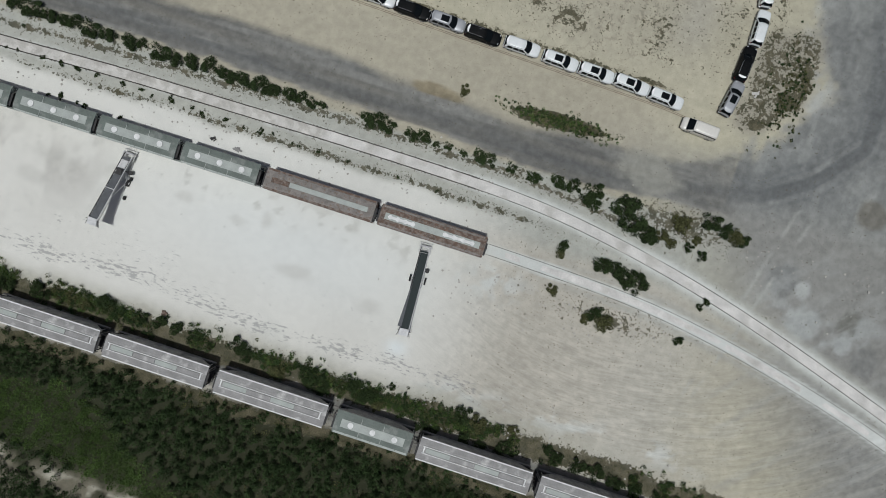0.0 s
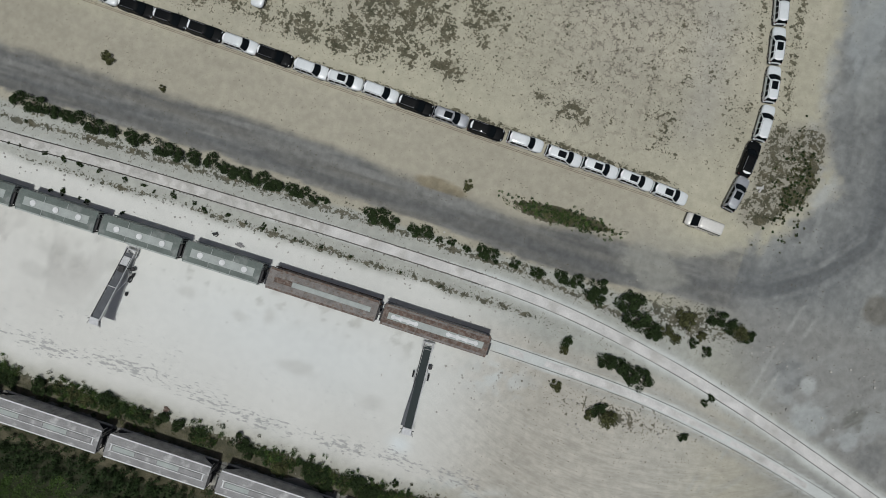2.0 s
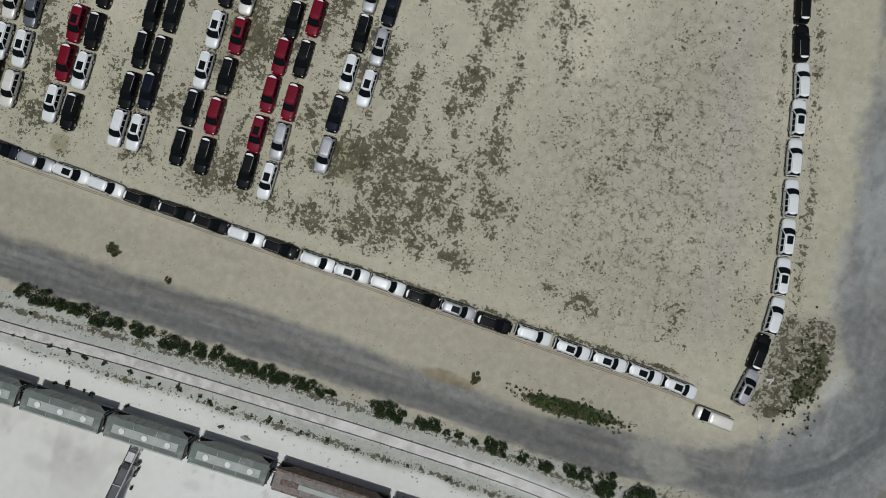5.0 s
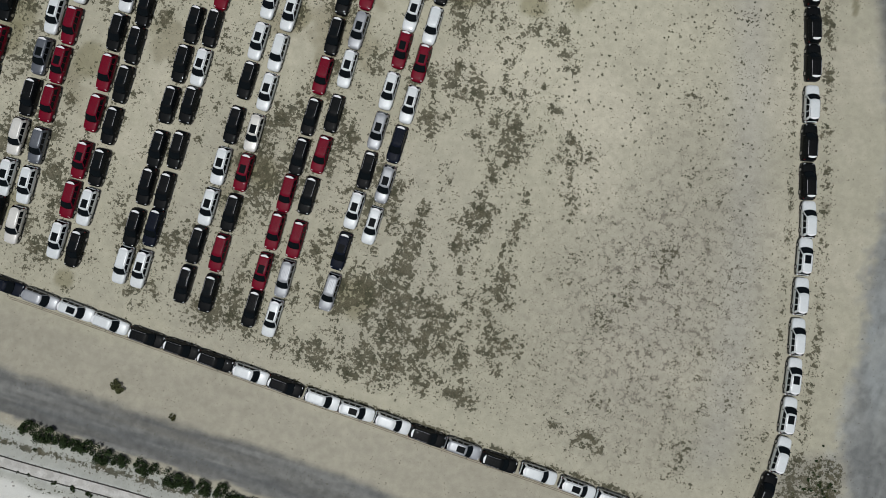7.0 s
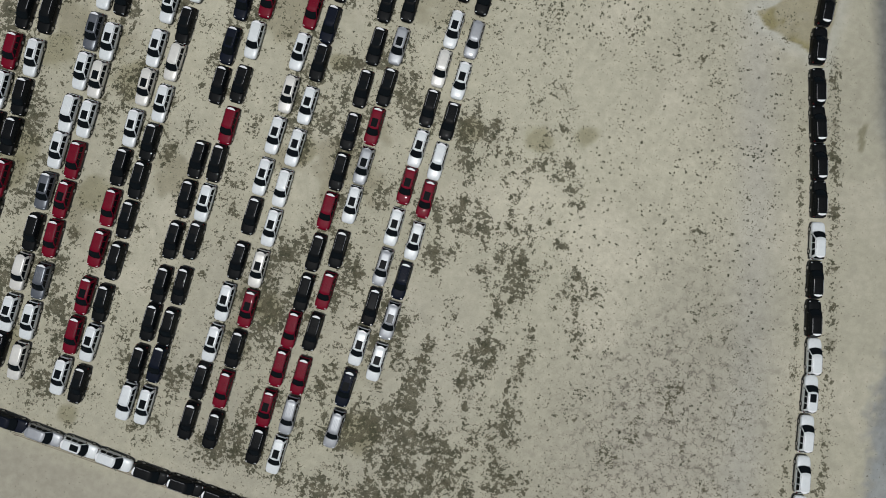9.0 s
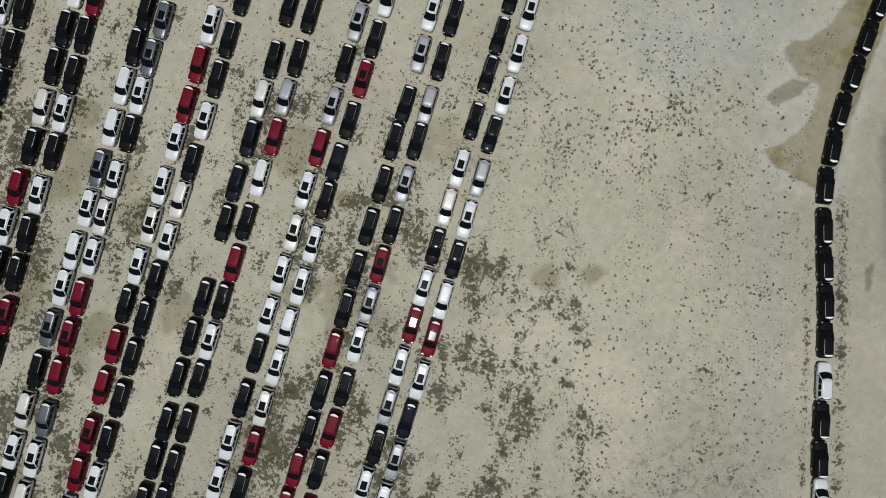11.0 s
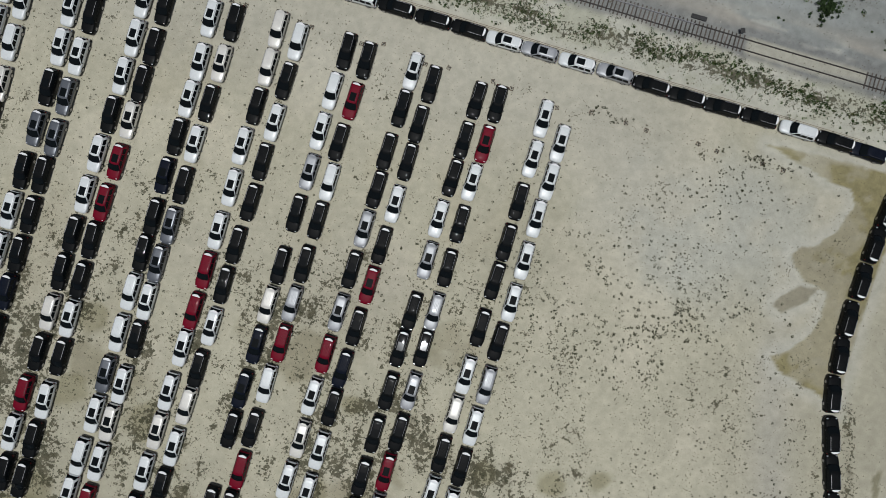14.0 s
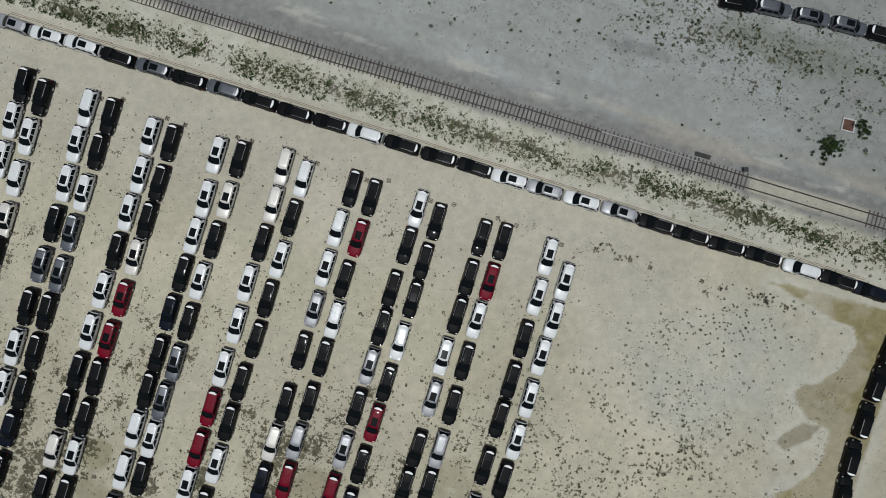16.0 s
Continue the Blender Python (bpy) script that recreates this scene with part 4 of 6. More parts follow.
# colour (capital: with sunroof), distance north, decimetres beside the line
LOT = [
    (106.12, -0.0432, "K139.9+0 W134.8+1 W129.1+0"),
    (103.35, -0.0424, "K139.1-1 W133.3+2 w127.2+1 C121.2-1 K116.3+0"),
    (98.23, -0.0301, "w139.7+1 W134.4+1 W128.7-1 K122.8-1 G116.8-1 K110.6+0 W104.8+1 W99.0+1"),
    (96.35, -0.0216, "K139.5-2 k134.2+0 W128.2+1 G122.3+1 G116.3-1 k110.8+1 k105.0+0 K99.3+0 n93.8+1 K87.8-1"),
    (89.55, -0.0235, "W138.7+1 W133.1-2 W127.5-1 K121.8-1 W116.1+1 W110.1+1 K104.3+1 K98.8+1 c93.0+0 k87.2-1 r81.2+2 W75.6+2 k70.0-4"),
    (86.16, -0.0276, "k138.6-1 k132.7-2 k127.2-1 C121.9+0 R115.8+0 R109.8+2 k104.3+3 k98.5+2 W93.0+1 k87.5-2 W81.2+1 k75.5+2 k69.8+1 R63.8-2 K58.4-3"),
    (79.72, -0.0226, "W139.0+3 W132.7+0 W127.3+0 k121.7+0 N116.0+1 k110.0-1 k104.8-1 w99.2-1 w93.2-2 G87.2-1 W81.5-2 w75.3+0 W70.0+0 G64.0+1 k58.0+1 c52.3+2 W46.4+1 k41.1+1"),
    (76.95, -0.0229, "k139.4-2 C133.4-2 K127.5-1 W121.5+1 k115.5+0 G109.6+0 G104.0+2 W98.6+1 K93.1+0 W86.5+1 C81.0+2 W75.3+1 r69.3+1 R63.6+1 r58.0+0 g51.9-2 W46.2-2 c40.4-2"),
    (70.49, -0.0222, "c140.4+1 c134.9-1 k129.2-1 W123.3+2 W117.3-1 W111.0+0 r105.2+0 r99.3+0 W94.0+0 W87.6+1 C82.0+0 W76.0+1 k70.3+2 r64.5+0 r58.6+0 R51.8-1 r46.1-1 W40.2+0"),
    (68.05, -0.0171, "w139.6+1 K133.8+1 W127.8-1 k122.0-1 k116.1-2 k109.8+0 k104.0+0 W98.0-1 K91.8+0 c86.5+0 W80.5+0 K74.8+1 K69.3+1 K63.6+1 k57.6+0 K51.5+0 W45.8+0 K39.8-1"),
    (60.75, -0.0218, "k140.4-2 w134.5+1 W128.6+1 S122.7-1 K116.6+0 k109.0+0 c103.3+1 N97.5+0 N91.0+1 k85.3+0 K74.5-1 K68.8+0 K62.8+1 K56.4-1 K51.0-1 K45.0+0 w39.6+0"),
    (58.38, -0.0159, "K140.0+0 R134.0+1 k127.9+3 w122.2-1 K116.6-1 K110.2-1 s104.5-1 r98.8-3 w92.8+0 K86.3+1 r80.3+0 K74.8+1 W69.1+1 K63.6+1 k57.1-1 k51.1+0 n45.8+0 W39.8+0"),
    (51.97, -0.0135, "W140.6+0 K135.1+0 k128.7+2 k123.2+0 S117.5+0 K111.5+0 S105.3+0 r99.2+0 W93.1+1 C87.0-1 W81.0+0 W75.0+0 K69.3-1 K62.8-1 W56.8+0 W50.9+0 K45.3+1 K39.6+1"),
    (48.49, -0.0178, "K139.6-1 K133.7+0 K128.2-1 W122.1-1 k116.0+0 R110.2+0 K104.1+1 n98.0+2 K92.5+1 W86.3+0 W80.2+0 w74.3+1 W68.6+0 C62.6+1 R56.9-1 K51.0+0 r45.2+0 K39.4-2"),
    (41.82, -0.0173, "k139.4-1 K133.5+0 k128.0+0 W122.0+2 S116.0+0 k108.6+0 K103.2+1 K97.0-1 K90.8+0 K84.6+0 K78.8-1 r73.1-1 K67.1-2 k61.3-2 r55.9+0 r50.4+1 R44.5+2 k39.2+1"),
    (38.67, -0.0188, "K139.8-1 R133.9+0 W128.3+2 k122.2+1 k115.8+0 s109.5+0 K104.2+0 S98.0-1 K92.0-1 R86.3+0 S80.6-1 W75.0-1 k68.5-1 r62.5+0 k56.5+1 r50.2+0 s44.5+0 W38.8+1"),
    (32.29, -0.0149, "W139.8+1 W134.0-1 K127.7+0 K121.7+0 k116.1+0 K109.3+0 W102.5+0 c96.8+1 k91.0+1 W85.2+0 R79.8+0 W73.8+1 S68.0+0 K62.3-1 W56.5+0 N50.5+1 s44.6+0"),
    (29.22, -0.0145, "W137.2+0 W131.7-1 W126.2+1 W120.1+0 W114.0+0 k108.2+2 s102.0+0 W96.0+1 k90.1+0 w84.3+0 R78.8+0 W72.8-1 n67.0+0 S61.2+0 W55.2+1"),
]
EDGE = {
    "south": "n76.2,-32.0 s71.0,-31.7 W65.8,-31.6 w60.7,-31.3 k55.3,-31.0 k50.2,-30.9 k45.2,-30.7 w40.0,-30.5 k34.9,-30.3 w29.4,-30.1 W24.5,-30.0 w19.2,-29.9 k14.0,-29.6 S8.8,-29.5 k3.5,-29.2 w-2.2,-29.3 W-7.9,-29.0 W-13.2,-28.9 W-18.4,-28.8 W-23.6,-28.4",
    "east": "S-32.5,-31.2 k-32.8,-36.4 w-33.3,-41.8 W-32.7,-47.3 W-31.8,-52.7 w-30.7,-58.1 w-29.5,-63.6 W-28.4,-69.0 w-27.4,-74.1 k-25.8,-79.2 k-24.4,-84.4 w-23.1,-89.6 k-21.6,-95.2 k-20.1,-100.2 k-18.4,-105.2 k-16.8,-110.1 k-15.3,-115.6 k-14.7,-121.0 k-14.3,-126.2 k-14.5,-131.7 k-14.7,-137.1 k-15.1,-142.2",
    "north": "S116.3,-147.7 W111.1,-147.7 W106.0,-147.9 k100.8,-147.8 G95.5,-147.9 k90.3,-147.9 g85.1,-148.1 k79.9,-148.1 k74.7,-148.1 k69.4,-148.2 w64.3,-148.3 k58.9,-148.4 k53.5,-148.4 k48.2,-148.5 W43.0,-148.5 S37.8,-148.6 W32.4,-148.7 S26.9,-148.9 k21.6,-148.8 k16.5,-148.8 k11.3,-148.9 k5.9,-149.1 w0.2,-149.1 k-5.1,-149.2 n-9.9,-149.1",
    "far": "k19.8,-182.3 g14.8,-183.1 G9.2,-183.6 G3.9,-184.0 k-1.2,-184.3",
}

for base, slope, row in LOT:
    for token in row.split():
        c, (north, aside) = cut(token)
        park(c, base - slope * north + aside / 10, -north, -math.degrees(math.atan(slope)), "cars in the parking rows", 1.035)
for side, row in EDGE.items():
    cars = [cut(token) for token in row.split()]
    for i, (c, (x, y)) in enumerate(cars):
        (ax, ay), (bx, by) = cars[max(i - 1, 0)][1], cars[min(i + 1, len(cars) - 1)][1]
        if side == "east" and i == 0:
            (bx, by) = (x - 0.85, y - 5)
            (ax, ay) = (x, y)
        if side == "north":
            (ax, ay), (bx, by) = (bx, by), (ax, ay)
        park(c, x, y, math.degrees(math.atan2(by - ay, bx - ax)) - 90, f"cars in line along the {side} side" if side != "far" else "cars in line beyond the railway")


def van(m):
    """A passenger van with its nose towards +y and ribs pressed into the roof."""
    thing = empty("van", m, "cream passenger van with ribbed roof and dark windscreen", "van")
    bm = bmesh.new()
    stations = ((-2.6, 0.84, 0.4, 1.05), (-2.5, 0.93, 0.32, 1.12), (-1.0, 0.96, 0.3, 1.12), (1.2, 0.96, 0.3, 1.1), (2.1, 0.93, 0.32, 1.02), (2.5, 0.84, 0.36, 0.88), (2.62, 0.68, 0.42, 0.76))
    loft(bm, [section(*s) for s in stations])
    loft(bm, [ring_at(1.06, 0.94, -2.58, 1.9), ring_at(1.3, 0.92, -2.55, 1.62), ring_at(1.78, 0.8, -2.48, 0.98), ring_at(1.88, 0.72, -2.4, 0.8), ring_at(1.93, 0.55, -2.25, 0.55)])
    part("body", bm, PAINT["c"], thing, smooth=True)
    bm = bmesh.new()
    for x in (-0.5, -0.3, -0.1, 0.1, 0.3, 0.5):
        box(bm, x - 0.04, x + 0.04, -2.2, 0.5, 1.9, 1.945, 0.01)
    part("roof_ribs", bm, PAINT["c"], thing)
    bm = bmesh.new()
    loft(bm, [[(0.86, 1.83, 1.1), (-0.86, 1.83, 1.1), (-0.86, 1.86, 1.15), (0.86, 1.86, 1.15)], [(0.7, 0.98, 1.74), (-0.7, 0.98, 1.74), (-0.7, 1.08, 1.77), (0.7, 1.08, 1.77)]])
    part("windshield", bm, GLASS, thing)
    for s in (1, -1):
        bm = bmesh.new()
        loft(bm, [[(0.9 * s, 1.3, 1.15), (0.935 * s, 1.3, 1.15), (0.935 * s, -2.4, 1.15), (0.9 * s, -2.4, 1.15)], [(0.8 * s, 0.9, 1.72), (0.835 * s, 0.9, 1.72), (0.835 * s, -2.35, 1.72), (0.8 * s, -2.35, 1.72)]])
        part("side_window", bm, GLASS, thing)
        bm = bmesh.new()
        box(bm, min(0.95 * s, 1.12 * s), max(0.95 * s, 1.12 * s), 1.25, 1.38, 1.1, 1.3, 0.03)
        part("mirror", bm, TRIM, thing)
    bm = bmesh.new()
    bar(bm, (-0.12, 0, 0), (0.12, 0, 0), 0.34, 14)
    bar(bm, (-0.13, 0, 0), (0.13, 0, 0), 0.2, 10, 1)
    wheel = part("wheel", bm, [TYRE, RIM], thing)
    wheel.matrix_basis = pose(0.84, 1.6, 0.34)
    for x, y in ((-0.84, 1.6), (0.84, -1.6), (-0.84, -1.6)):
        twin(wheel, pose(x, y, 0.34))
    bm = bmesh.new()
    box(bm, -0.8, 0.8, 2.45, 2.66, 0.4, 0.6, 0.03)
    part("bumper", bm, TRIM, thing)


van(pose(-29.4, -25.75, 0.0, 0, 0, -93.5))


# ---- railway tracks ----
POWDER = material("packed_powder", (0.58, 0.565, 0.53), 0.95, vary=0.14, scale=0.5, fine=5, alt=(0.49, 0.475, 0.435), alt_at=0.6, alt_scale=0.4)
POWDER_GREY = material("trodden_powder", (0.53, 0.515, 0.475), 0.95, vary=0.14, scale=0.5, fine=5, alt=(0.43, 0.415, 0.375), alt_at=0.52, alt_scale=0.9)


def smooth_line(points, step=0.6):
    p = np.array(points, float)
    s = np.concatenate([[0], np.cumsum(np.hypot(*np.diff(p, axis=0).T))])
    t = np.arange(0, s[-1], step)
    q = np.stack([np.interp(t, s, p[:, 0]), np.interp(t, s, p[:, 1])], 1)
    k = np.ones(15) / 15
    for _ in range(3):
        ext = np.concatenate([np.repeat(q[:1], 7, 0), q, np.repeat(q[-1:], 7, 0)])
        q = np.stack([np.convolve(ext[:, i], k, "valid") for i in (0, 1)], 1)
    return q[8:-8]


def rail_mesh(line, off, z, wide=0.1, high=0.15):
    d = np.gradient(line, axis=0)
    d /= np.linalg.norm(d, axis=1)[:, None]
    side = np.stack([-d[:, 1], d[:, 0]], 1)
    bm = bmesh.new()
    rings = []
    for p, s in zip(line[::3], side[::3]):
        c = p + s * off
        rings.append([(*(c + s * a), z + b) for a, b in ((-wide * 0.95, 0), (wide * 0.95, 0), (wide * 0.3, high * 0.3), (wide / 2, high), (-wide / 2, high), (-wide * 0.3, high * 0.3))])
    loft(bm, rings)
    return bm


def joined_boxes(name, boxes, mat, parent, kind=""):
    """Many small boxes (centre, size, turn) as one mesh."""
    corner = np.array([(x, y, z) for z in (-1, 1) for y in (-1, 1) for x in (-1, 1)]) / 2.0
    quads = np.array(((0, 2, 3, 1), (4, 5, 7, 6), (0, 1, 5, 4), (2, 6, 7, 3), (0, 4, 6, 2), (1, 3, 7, 5)))
    vs, fs = [], []
    for k, (c, size, turn) in enumerate(boxes):
        ca, sa = math.cos(turn), math.sin(turn)
        b = corner * np.array(size)
        vs.append(np.stack([b[:, 0] * ca - b[:, 1] * sa + c[0], b[:, 0] * sa + b[:, 1] * ca + c[1], b[:, 2] + c[2]], 1))
        fs.append(quads + 8 * k)
    me = bpy.data.meshes.new(name)
    me.from_pydata(np.concatenate(vs).tolist(), [], np.concatenate(fs).tolist())
    me.materials.append(mat)
    ob = new(name, me)
    ob.parent = parent
    return tagged(ob, kind=kind)


def track(name, points, label, x_lo, x_hi, singles, mat, sleeper_top, hidden=(), fill=()):
    line = smooth_line(points, 0.6 if singles else 0.5)
    line = line[(line[:, 0] > x_lo) & (line[:, 0] < x_hi)]
    thing = tagged(empty(name, Matrix(), label, "railway track"), kind="structure")
    split = -2.0 if fill else -1000.0
    for off in (-0.755, 0.755):
        part("rail", rail_mesh(line[line[:, 0] > split], off, sleeper_top - 0.02), RAIL_STEEL, thing)
        if fill:
            part("rail", rail_mesh(line[line[:, 0] <= split + 1.4], off, sleeper_top - 0.035, 0.07), RAIL_DUSTY, thing, "rail dulled by white powder")
    d = np.gradient(line, axis=0)
    places = [(p, math.atan2(v[1], v[0])) for p, v in zip(line, d) if not any(a < p[0] < b for a, b in hidden)]
    rng = random.Random(len(places))
    if singles:
        bm = bmesh.new()
        box(bm, -0.1, 0.1, -1.25, 1.25, -0.1, 0.0, 0.015)
        first = None
        for p, turn in places:
            m = pose(p[0] + rng.uniform(-0.05, 0.05), p[1] + rng.uniform(-0.08, 0.08), sleeper_top + rng.uniform(-0.015, 0.01), 0, 0, math.degrees(turn) + rng.uniform(-2, 2))
            if first is None:
                first = part("sleeper", bm, mat, thing)
                first.matrix_basis = m
            else:
                twin(first, m)
    else:
        joined_boxes("sleepers", [((p[0], p[1] + rng.uniform(-0.06, 0.06), sleeper_top - 0.05), (0.2, rng.uniform(1.7, 1.95), 0.1), t + rng.uniform(-0.03, 0.03)) for p, t in places if rng.random() < 0.92], mat, thing, "stuff")
    for lo, hi, powder in zip(fill, fill[1:], (POWDER, POWDER_GREY)):
        inner = line[(line[:, 0] > lo) & (line[:, 0] < hi + 1.4)][::3]
        v = np.gradient(inner, axis=0)
        v /= np.linalg.norm(v, axis=1)[:, None]
        s = np.stack([-v[:, 1], v[:, 0]], 1)
        bm = bmesh.new()
        rings = []
        for p, q in zip(inner, s):
            w = 0.69 + 0.05 * math.sin(p[0] * 1.7)
            rings.append([(*(p + q * a), sleeper_top + h + (0.004 if powder is POWDER else 0.0)) for a, h in ((-w, -0.08), (w, -0.08), (w, 0.0), (w * 0.5, 0.035), (-w * 0.5, 0.035), (-w, 0.0))])
        loft(bm, rings)
        part("powder_fill", bm, powder, thing, "white powder packed between the rails")
    return thing, line


track("railway_track", TRACK_A, "railway track half buried in white powder", -84, 75, False, SLEEPER_BURIED, 0.172, ((-90, -4),), (-80, 20, 76))
track("railway_track", TRACK_B, "siding under the grey and rusty wagons", -84, 78, False, SLEEPER_DUSTY, 0.105, fill=(-80, -5))
track("railway_track", TRACK_C, "siding under the pale hopper wagons", -60, 80, False, SLEEPER, 0.2)
north_track, north_line = track("railway_track", TRACK_N, "railway track with dark wooden sleepers on gravel", -30, 124, True, SLEEPER, 0.2, ((-6.8, 10.8),))
part("rail_head", rail_mesh(north_line[(north_line[:, 0] > 17) & (north_line[:, 0] < 33)], 0.755, 0.19, 0.09, 0.152), RAIL_SHINY, north_track, "bright worn rail head")


# ---- railway wagons ----
def wagon(m, L, kind):
    """A covered hopper wagon along x. kinds: grey (round hatches), rusty, striped (rusty with dusty hatches), pale (long trough hatches), spotted."""
    roof_mat, side_mat, strip = {"grey": (STEEL_GREY, STEEL_LIGHT, STEEL_LIGHT), "rusty": (RUST, RUST_RED, STEEL_PALE), "striped": (RUST_RED, STEEL_PALE, STEEL_LIGHT), "pale": (STEEL_PALE, GRIMY_SIDE, STEEL_PALE), "spotted": (STEEL_GREY, GRIMY_SIDE, STEEL_LIGHT)}[kind]
    words = {"grey": "grey covered hopper wagon with three round roof hatches", "rusty": "rust-brown covered hopper wagon with long roof trough", "striped": "rusty covered hopper wagon with dusty white hatches", "pale": "pale grey covered hopper wagon with long trough hatches", "spotted": "grey hopper wagon with cement dust on three hatches"}[kind]
    thing = empty("hopper_wagon", m, words, "railway wagon", "hopper wagons in the trains")
    h = L / 2
    W = 1.56 if kind in ("pale", "spotted") else 1.43
    # body: shell with sloped end sheets
    bm = bmesh.new()
    rings = []
    for x, zlow in ((-h + 0.05, 3.3), (-h + 1.2, 2.1), (-h + 2.0, 1.15), (h - 2.0, 1.15), (h - 1.2, 2.1), (h - 0.05, 3.3)):
        rings.append([(x, -W, zlow), (x, W, zlow), (x, W, 3.86), (x, 0.75, 4.02), (x, -0.75, 4.02), (x, -W, 3.86)])
    loft(bm, rings)
    n = int(L / 1.05)
    for k in range(n + 1):
        x = -h + 0.12 + (L - 0.24) * k / n
        for s in (1, -1):
            box(bm, x - 0.05, x + 0.05, min(W * s, (W + 0.07) * s), max(W * s, (W + 0.07) * s), 1.15 if 2 < k < n - 2 else 2.4, 3.84)
    for s in (1, -1):
        box(bm, -h, h, min((W - 0.05) * s, (W + 0.1) * s), max((W - 0.05) * s, (W + 0.1) * s), 0.92, 1.18)
    part("body", bm, side_mat, thing)
    # roof sheet with seams
    bm = bmesh.new()
    prof = [(-W - 0.03, 3.87), (-0.8, 4.06), (0.8, 4.06), (W + 0.03, 3.87), (W + 0.03, 3.91), (0.8, 4.10), (-0.8, 4.10), (-W - 0.03, 3.91)]
    loft(bm, [[(x, y, z) for y, z in prof] for x in (-h, h)])
    for k in range(1, 6):
        x = -h + L * k / 6
        for s in (1, -1):
            loft(bm, [[(x - 0.025, 0.8 * s, 4.1), (x + 0.025, 0.8 * s, 4.1), (x + 0.025, 0.8 * s, 4.13), (x - 0.025, 0.8 * s, 4.13)], [(x - 0.025, W * s, 3.91), (x + 0.025, W * s, 3.91), (x + 0.025, W * s, 3.945), (x - 0.025, W * s, 3.945)]])
    part("roof", bm, roof_mat, thing)
    # raised strip along the middle, with hatches
    if kind in ("grey", "spotted"):
        bm = bmesh.new()
        box(bm, -h * 0.83, h * 0.83, -0.56, 0.56, 4.1, 4.15, 0.01)
        part("walkway", bm, strip, thing, "light grey roof walkway")
        for x in (-h * 0.58, 0, h * 0.58):
            bm = bmesh.new()
            bar(bm, (x, 0, 4.15), (x, 0, 4.27), 0.40, 18)
            bar(bm, (x, 0, 4.27), (x, 0, 4.31), 0.14, 10)
            part("hatch", bm, DUST_WHITE, thing, "round hatch lid powdered with cement")
        for s in (1, -1):
            for x in (-h * 0.25, h * 0.33):
                bm = bmesh.new()
                box(bm, x - 0.03, x + 0.03, min(0.56 * s, 1.3 * s), max(0.56 * s, 1.3 * s), 4.06, 4.13)
                part("roof_strip", bm, STEEL_LIGHT, thing)
        bm = bmesh.new()
        loft(bm, [[(x, W - 0.26, 3.955), (x, W + 0.04, 3.915), (x, W + 0.04, 3.935), (x, W - 0.26, 3.98)] for x in (-h * 0.97, h * 0.97)])
        part("eave_strip", bm, STEEL_LIGHT, thing, "pale powdered strip along the eave")
    elif kind == "rusty":
        for s in (1, -1):
            bm = bmesh.new()
            loft(bm, [[(x, (W - 0.34) * s, 3.985), (x, (W + 0.04) * s, 3.925), (x, (W + 0.04) * s, 3.945), (x, (W - 0.34) * s, 4.005)] for x in (-h * 0.98, h * 0.98)])
            part("eave_strip", bm, RUST_RED, thing, "red-brown rusted eave")
        bm = bmesh.new()
        box(bm, -h * 0.88, h * 0.55, -0.34, 0.34, 4.1, 4.2, 0.03)
        part("trough_hatch", bm, STEEL_LIGHT, thing, "faded grey trough hatch")
        bm = bmesh.new()
        box(bm, h * 0.56, h * 0.88, -0.36, 0.36, 4.1, 4.19, 0.03)
        part("trough_hatch", bm, RUST_RED, thing, "rusted brown trough hatch")
    elif kind == "striped":
        bm = bmesh.new()
        box(bm, -h * 0.9, h * 0.9, -0.45, 0.45, 4.1, 4.15, 0.01)
        part("walkway", bm, strip, thing, "light grey roof walkway")
        for x0, x1 in ((-h * 0.8, -h * 0.2), (h * 0.33, h * 0.84)):
            bm = bmesh.new()
            box(bm, x0 + 0.2, x1 - 0.2, -0.2, 0.2, 4.15, 4.23, 0.04)
            for k in range(4):
                xc = x0 + 0.3 + (x1 - x0 - 0.6) * k / 3
                bar(bm, (xc, 0, 4.15), (xc, 0, 4.25 + 0.004 * k), 0.31, 12)
            part("hatch", bm, DUST_WHITE, thing, "long hatch lid white with cement")
        for s in (1, -1):
            bm = bmesh.new()
            loft(bm, [[(x, 1.12 * s, 3.995), (x, 1.36 * s, 3.955), (x, 1.36 * s, 3.975), (x, 1.12 * s, 4.02)] for x in (-h * 0.96, h * 0.96)])
            part("running_board", bm, RUST, thing)
    else:
        for k in range(4):
            x0, x1 = -h * 0.87 + k * h * 0.435, -h * 0.87 + (k + 1) * h * 0.435 - 0.06
            bm = bmesh.new()
            box(bm, x0, x1, -0.33, 0.33, 4.1, 4.22, 0.03)
            part("trough_hatch", bm, STEEL_LIGHT if k % 2 else STEEL_PALE, thing)
        for s in (1, -1):
            bm = bmesh.new()
            box(bm, -h * 0.93, h * 0.93, min(0.42 * s, 0.52 * s), max(0.42 * s, 0.52 * s), 4.13, 4.22)
            for k in range(9):
                x = -h * 0.9 + k * h * 0.225
                box(bm, x - 0.03, x + 0.03, 0.47 * s - 0.05, 0.47 * s + 0.05, 4.08, 4.14)
            part("hatch_rail", bm, DUST_WHITE, thing, "whitish bar along the hatches")
            bm = bmesh.new()
            box(bm, -h * 0.99, h * 0.99, min((W - 0.1) * s, (W + 0.06) * s), max((W - 0.1) * s, (W + 0.06) * s), 3.9, 3.97)
            part("running_board", bm, DUST_WHITE, thing, "whitish board along the eave")
            bm = bmesh.new()
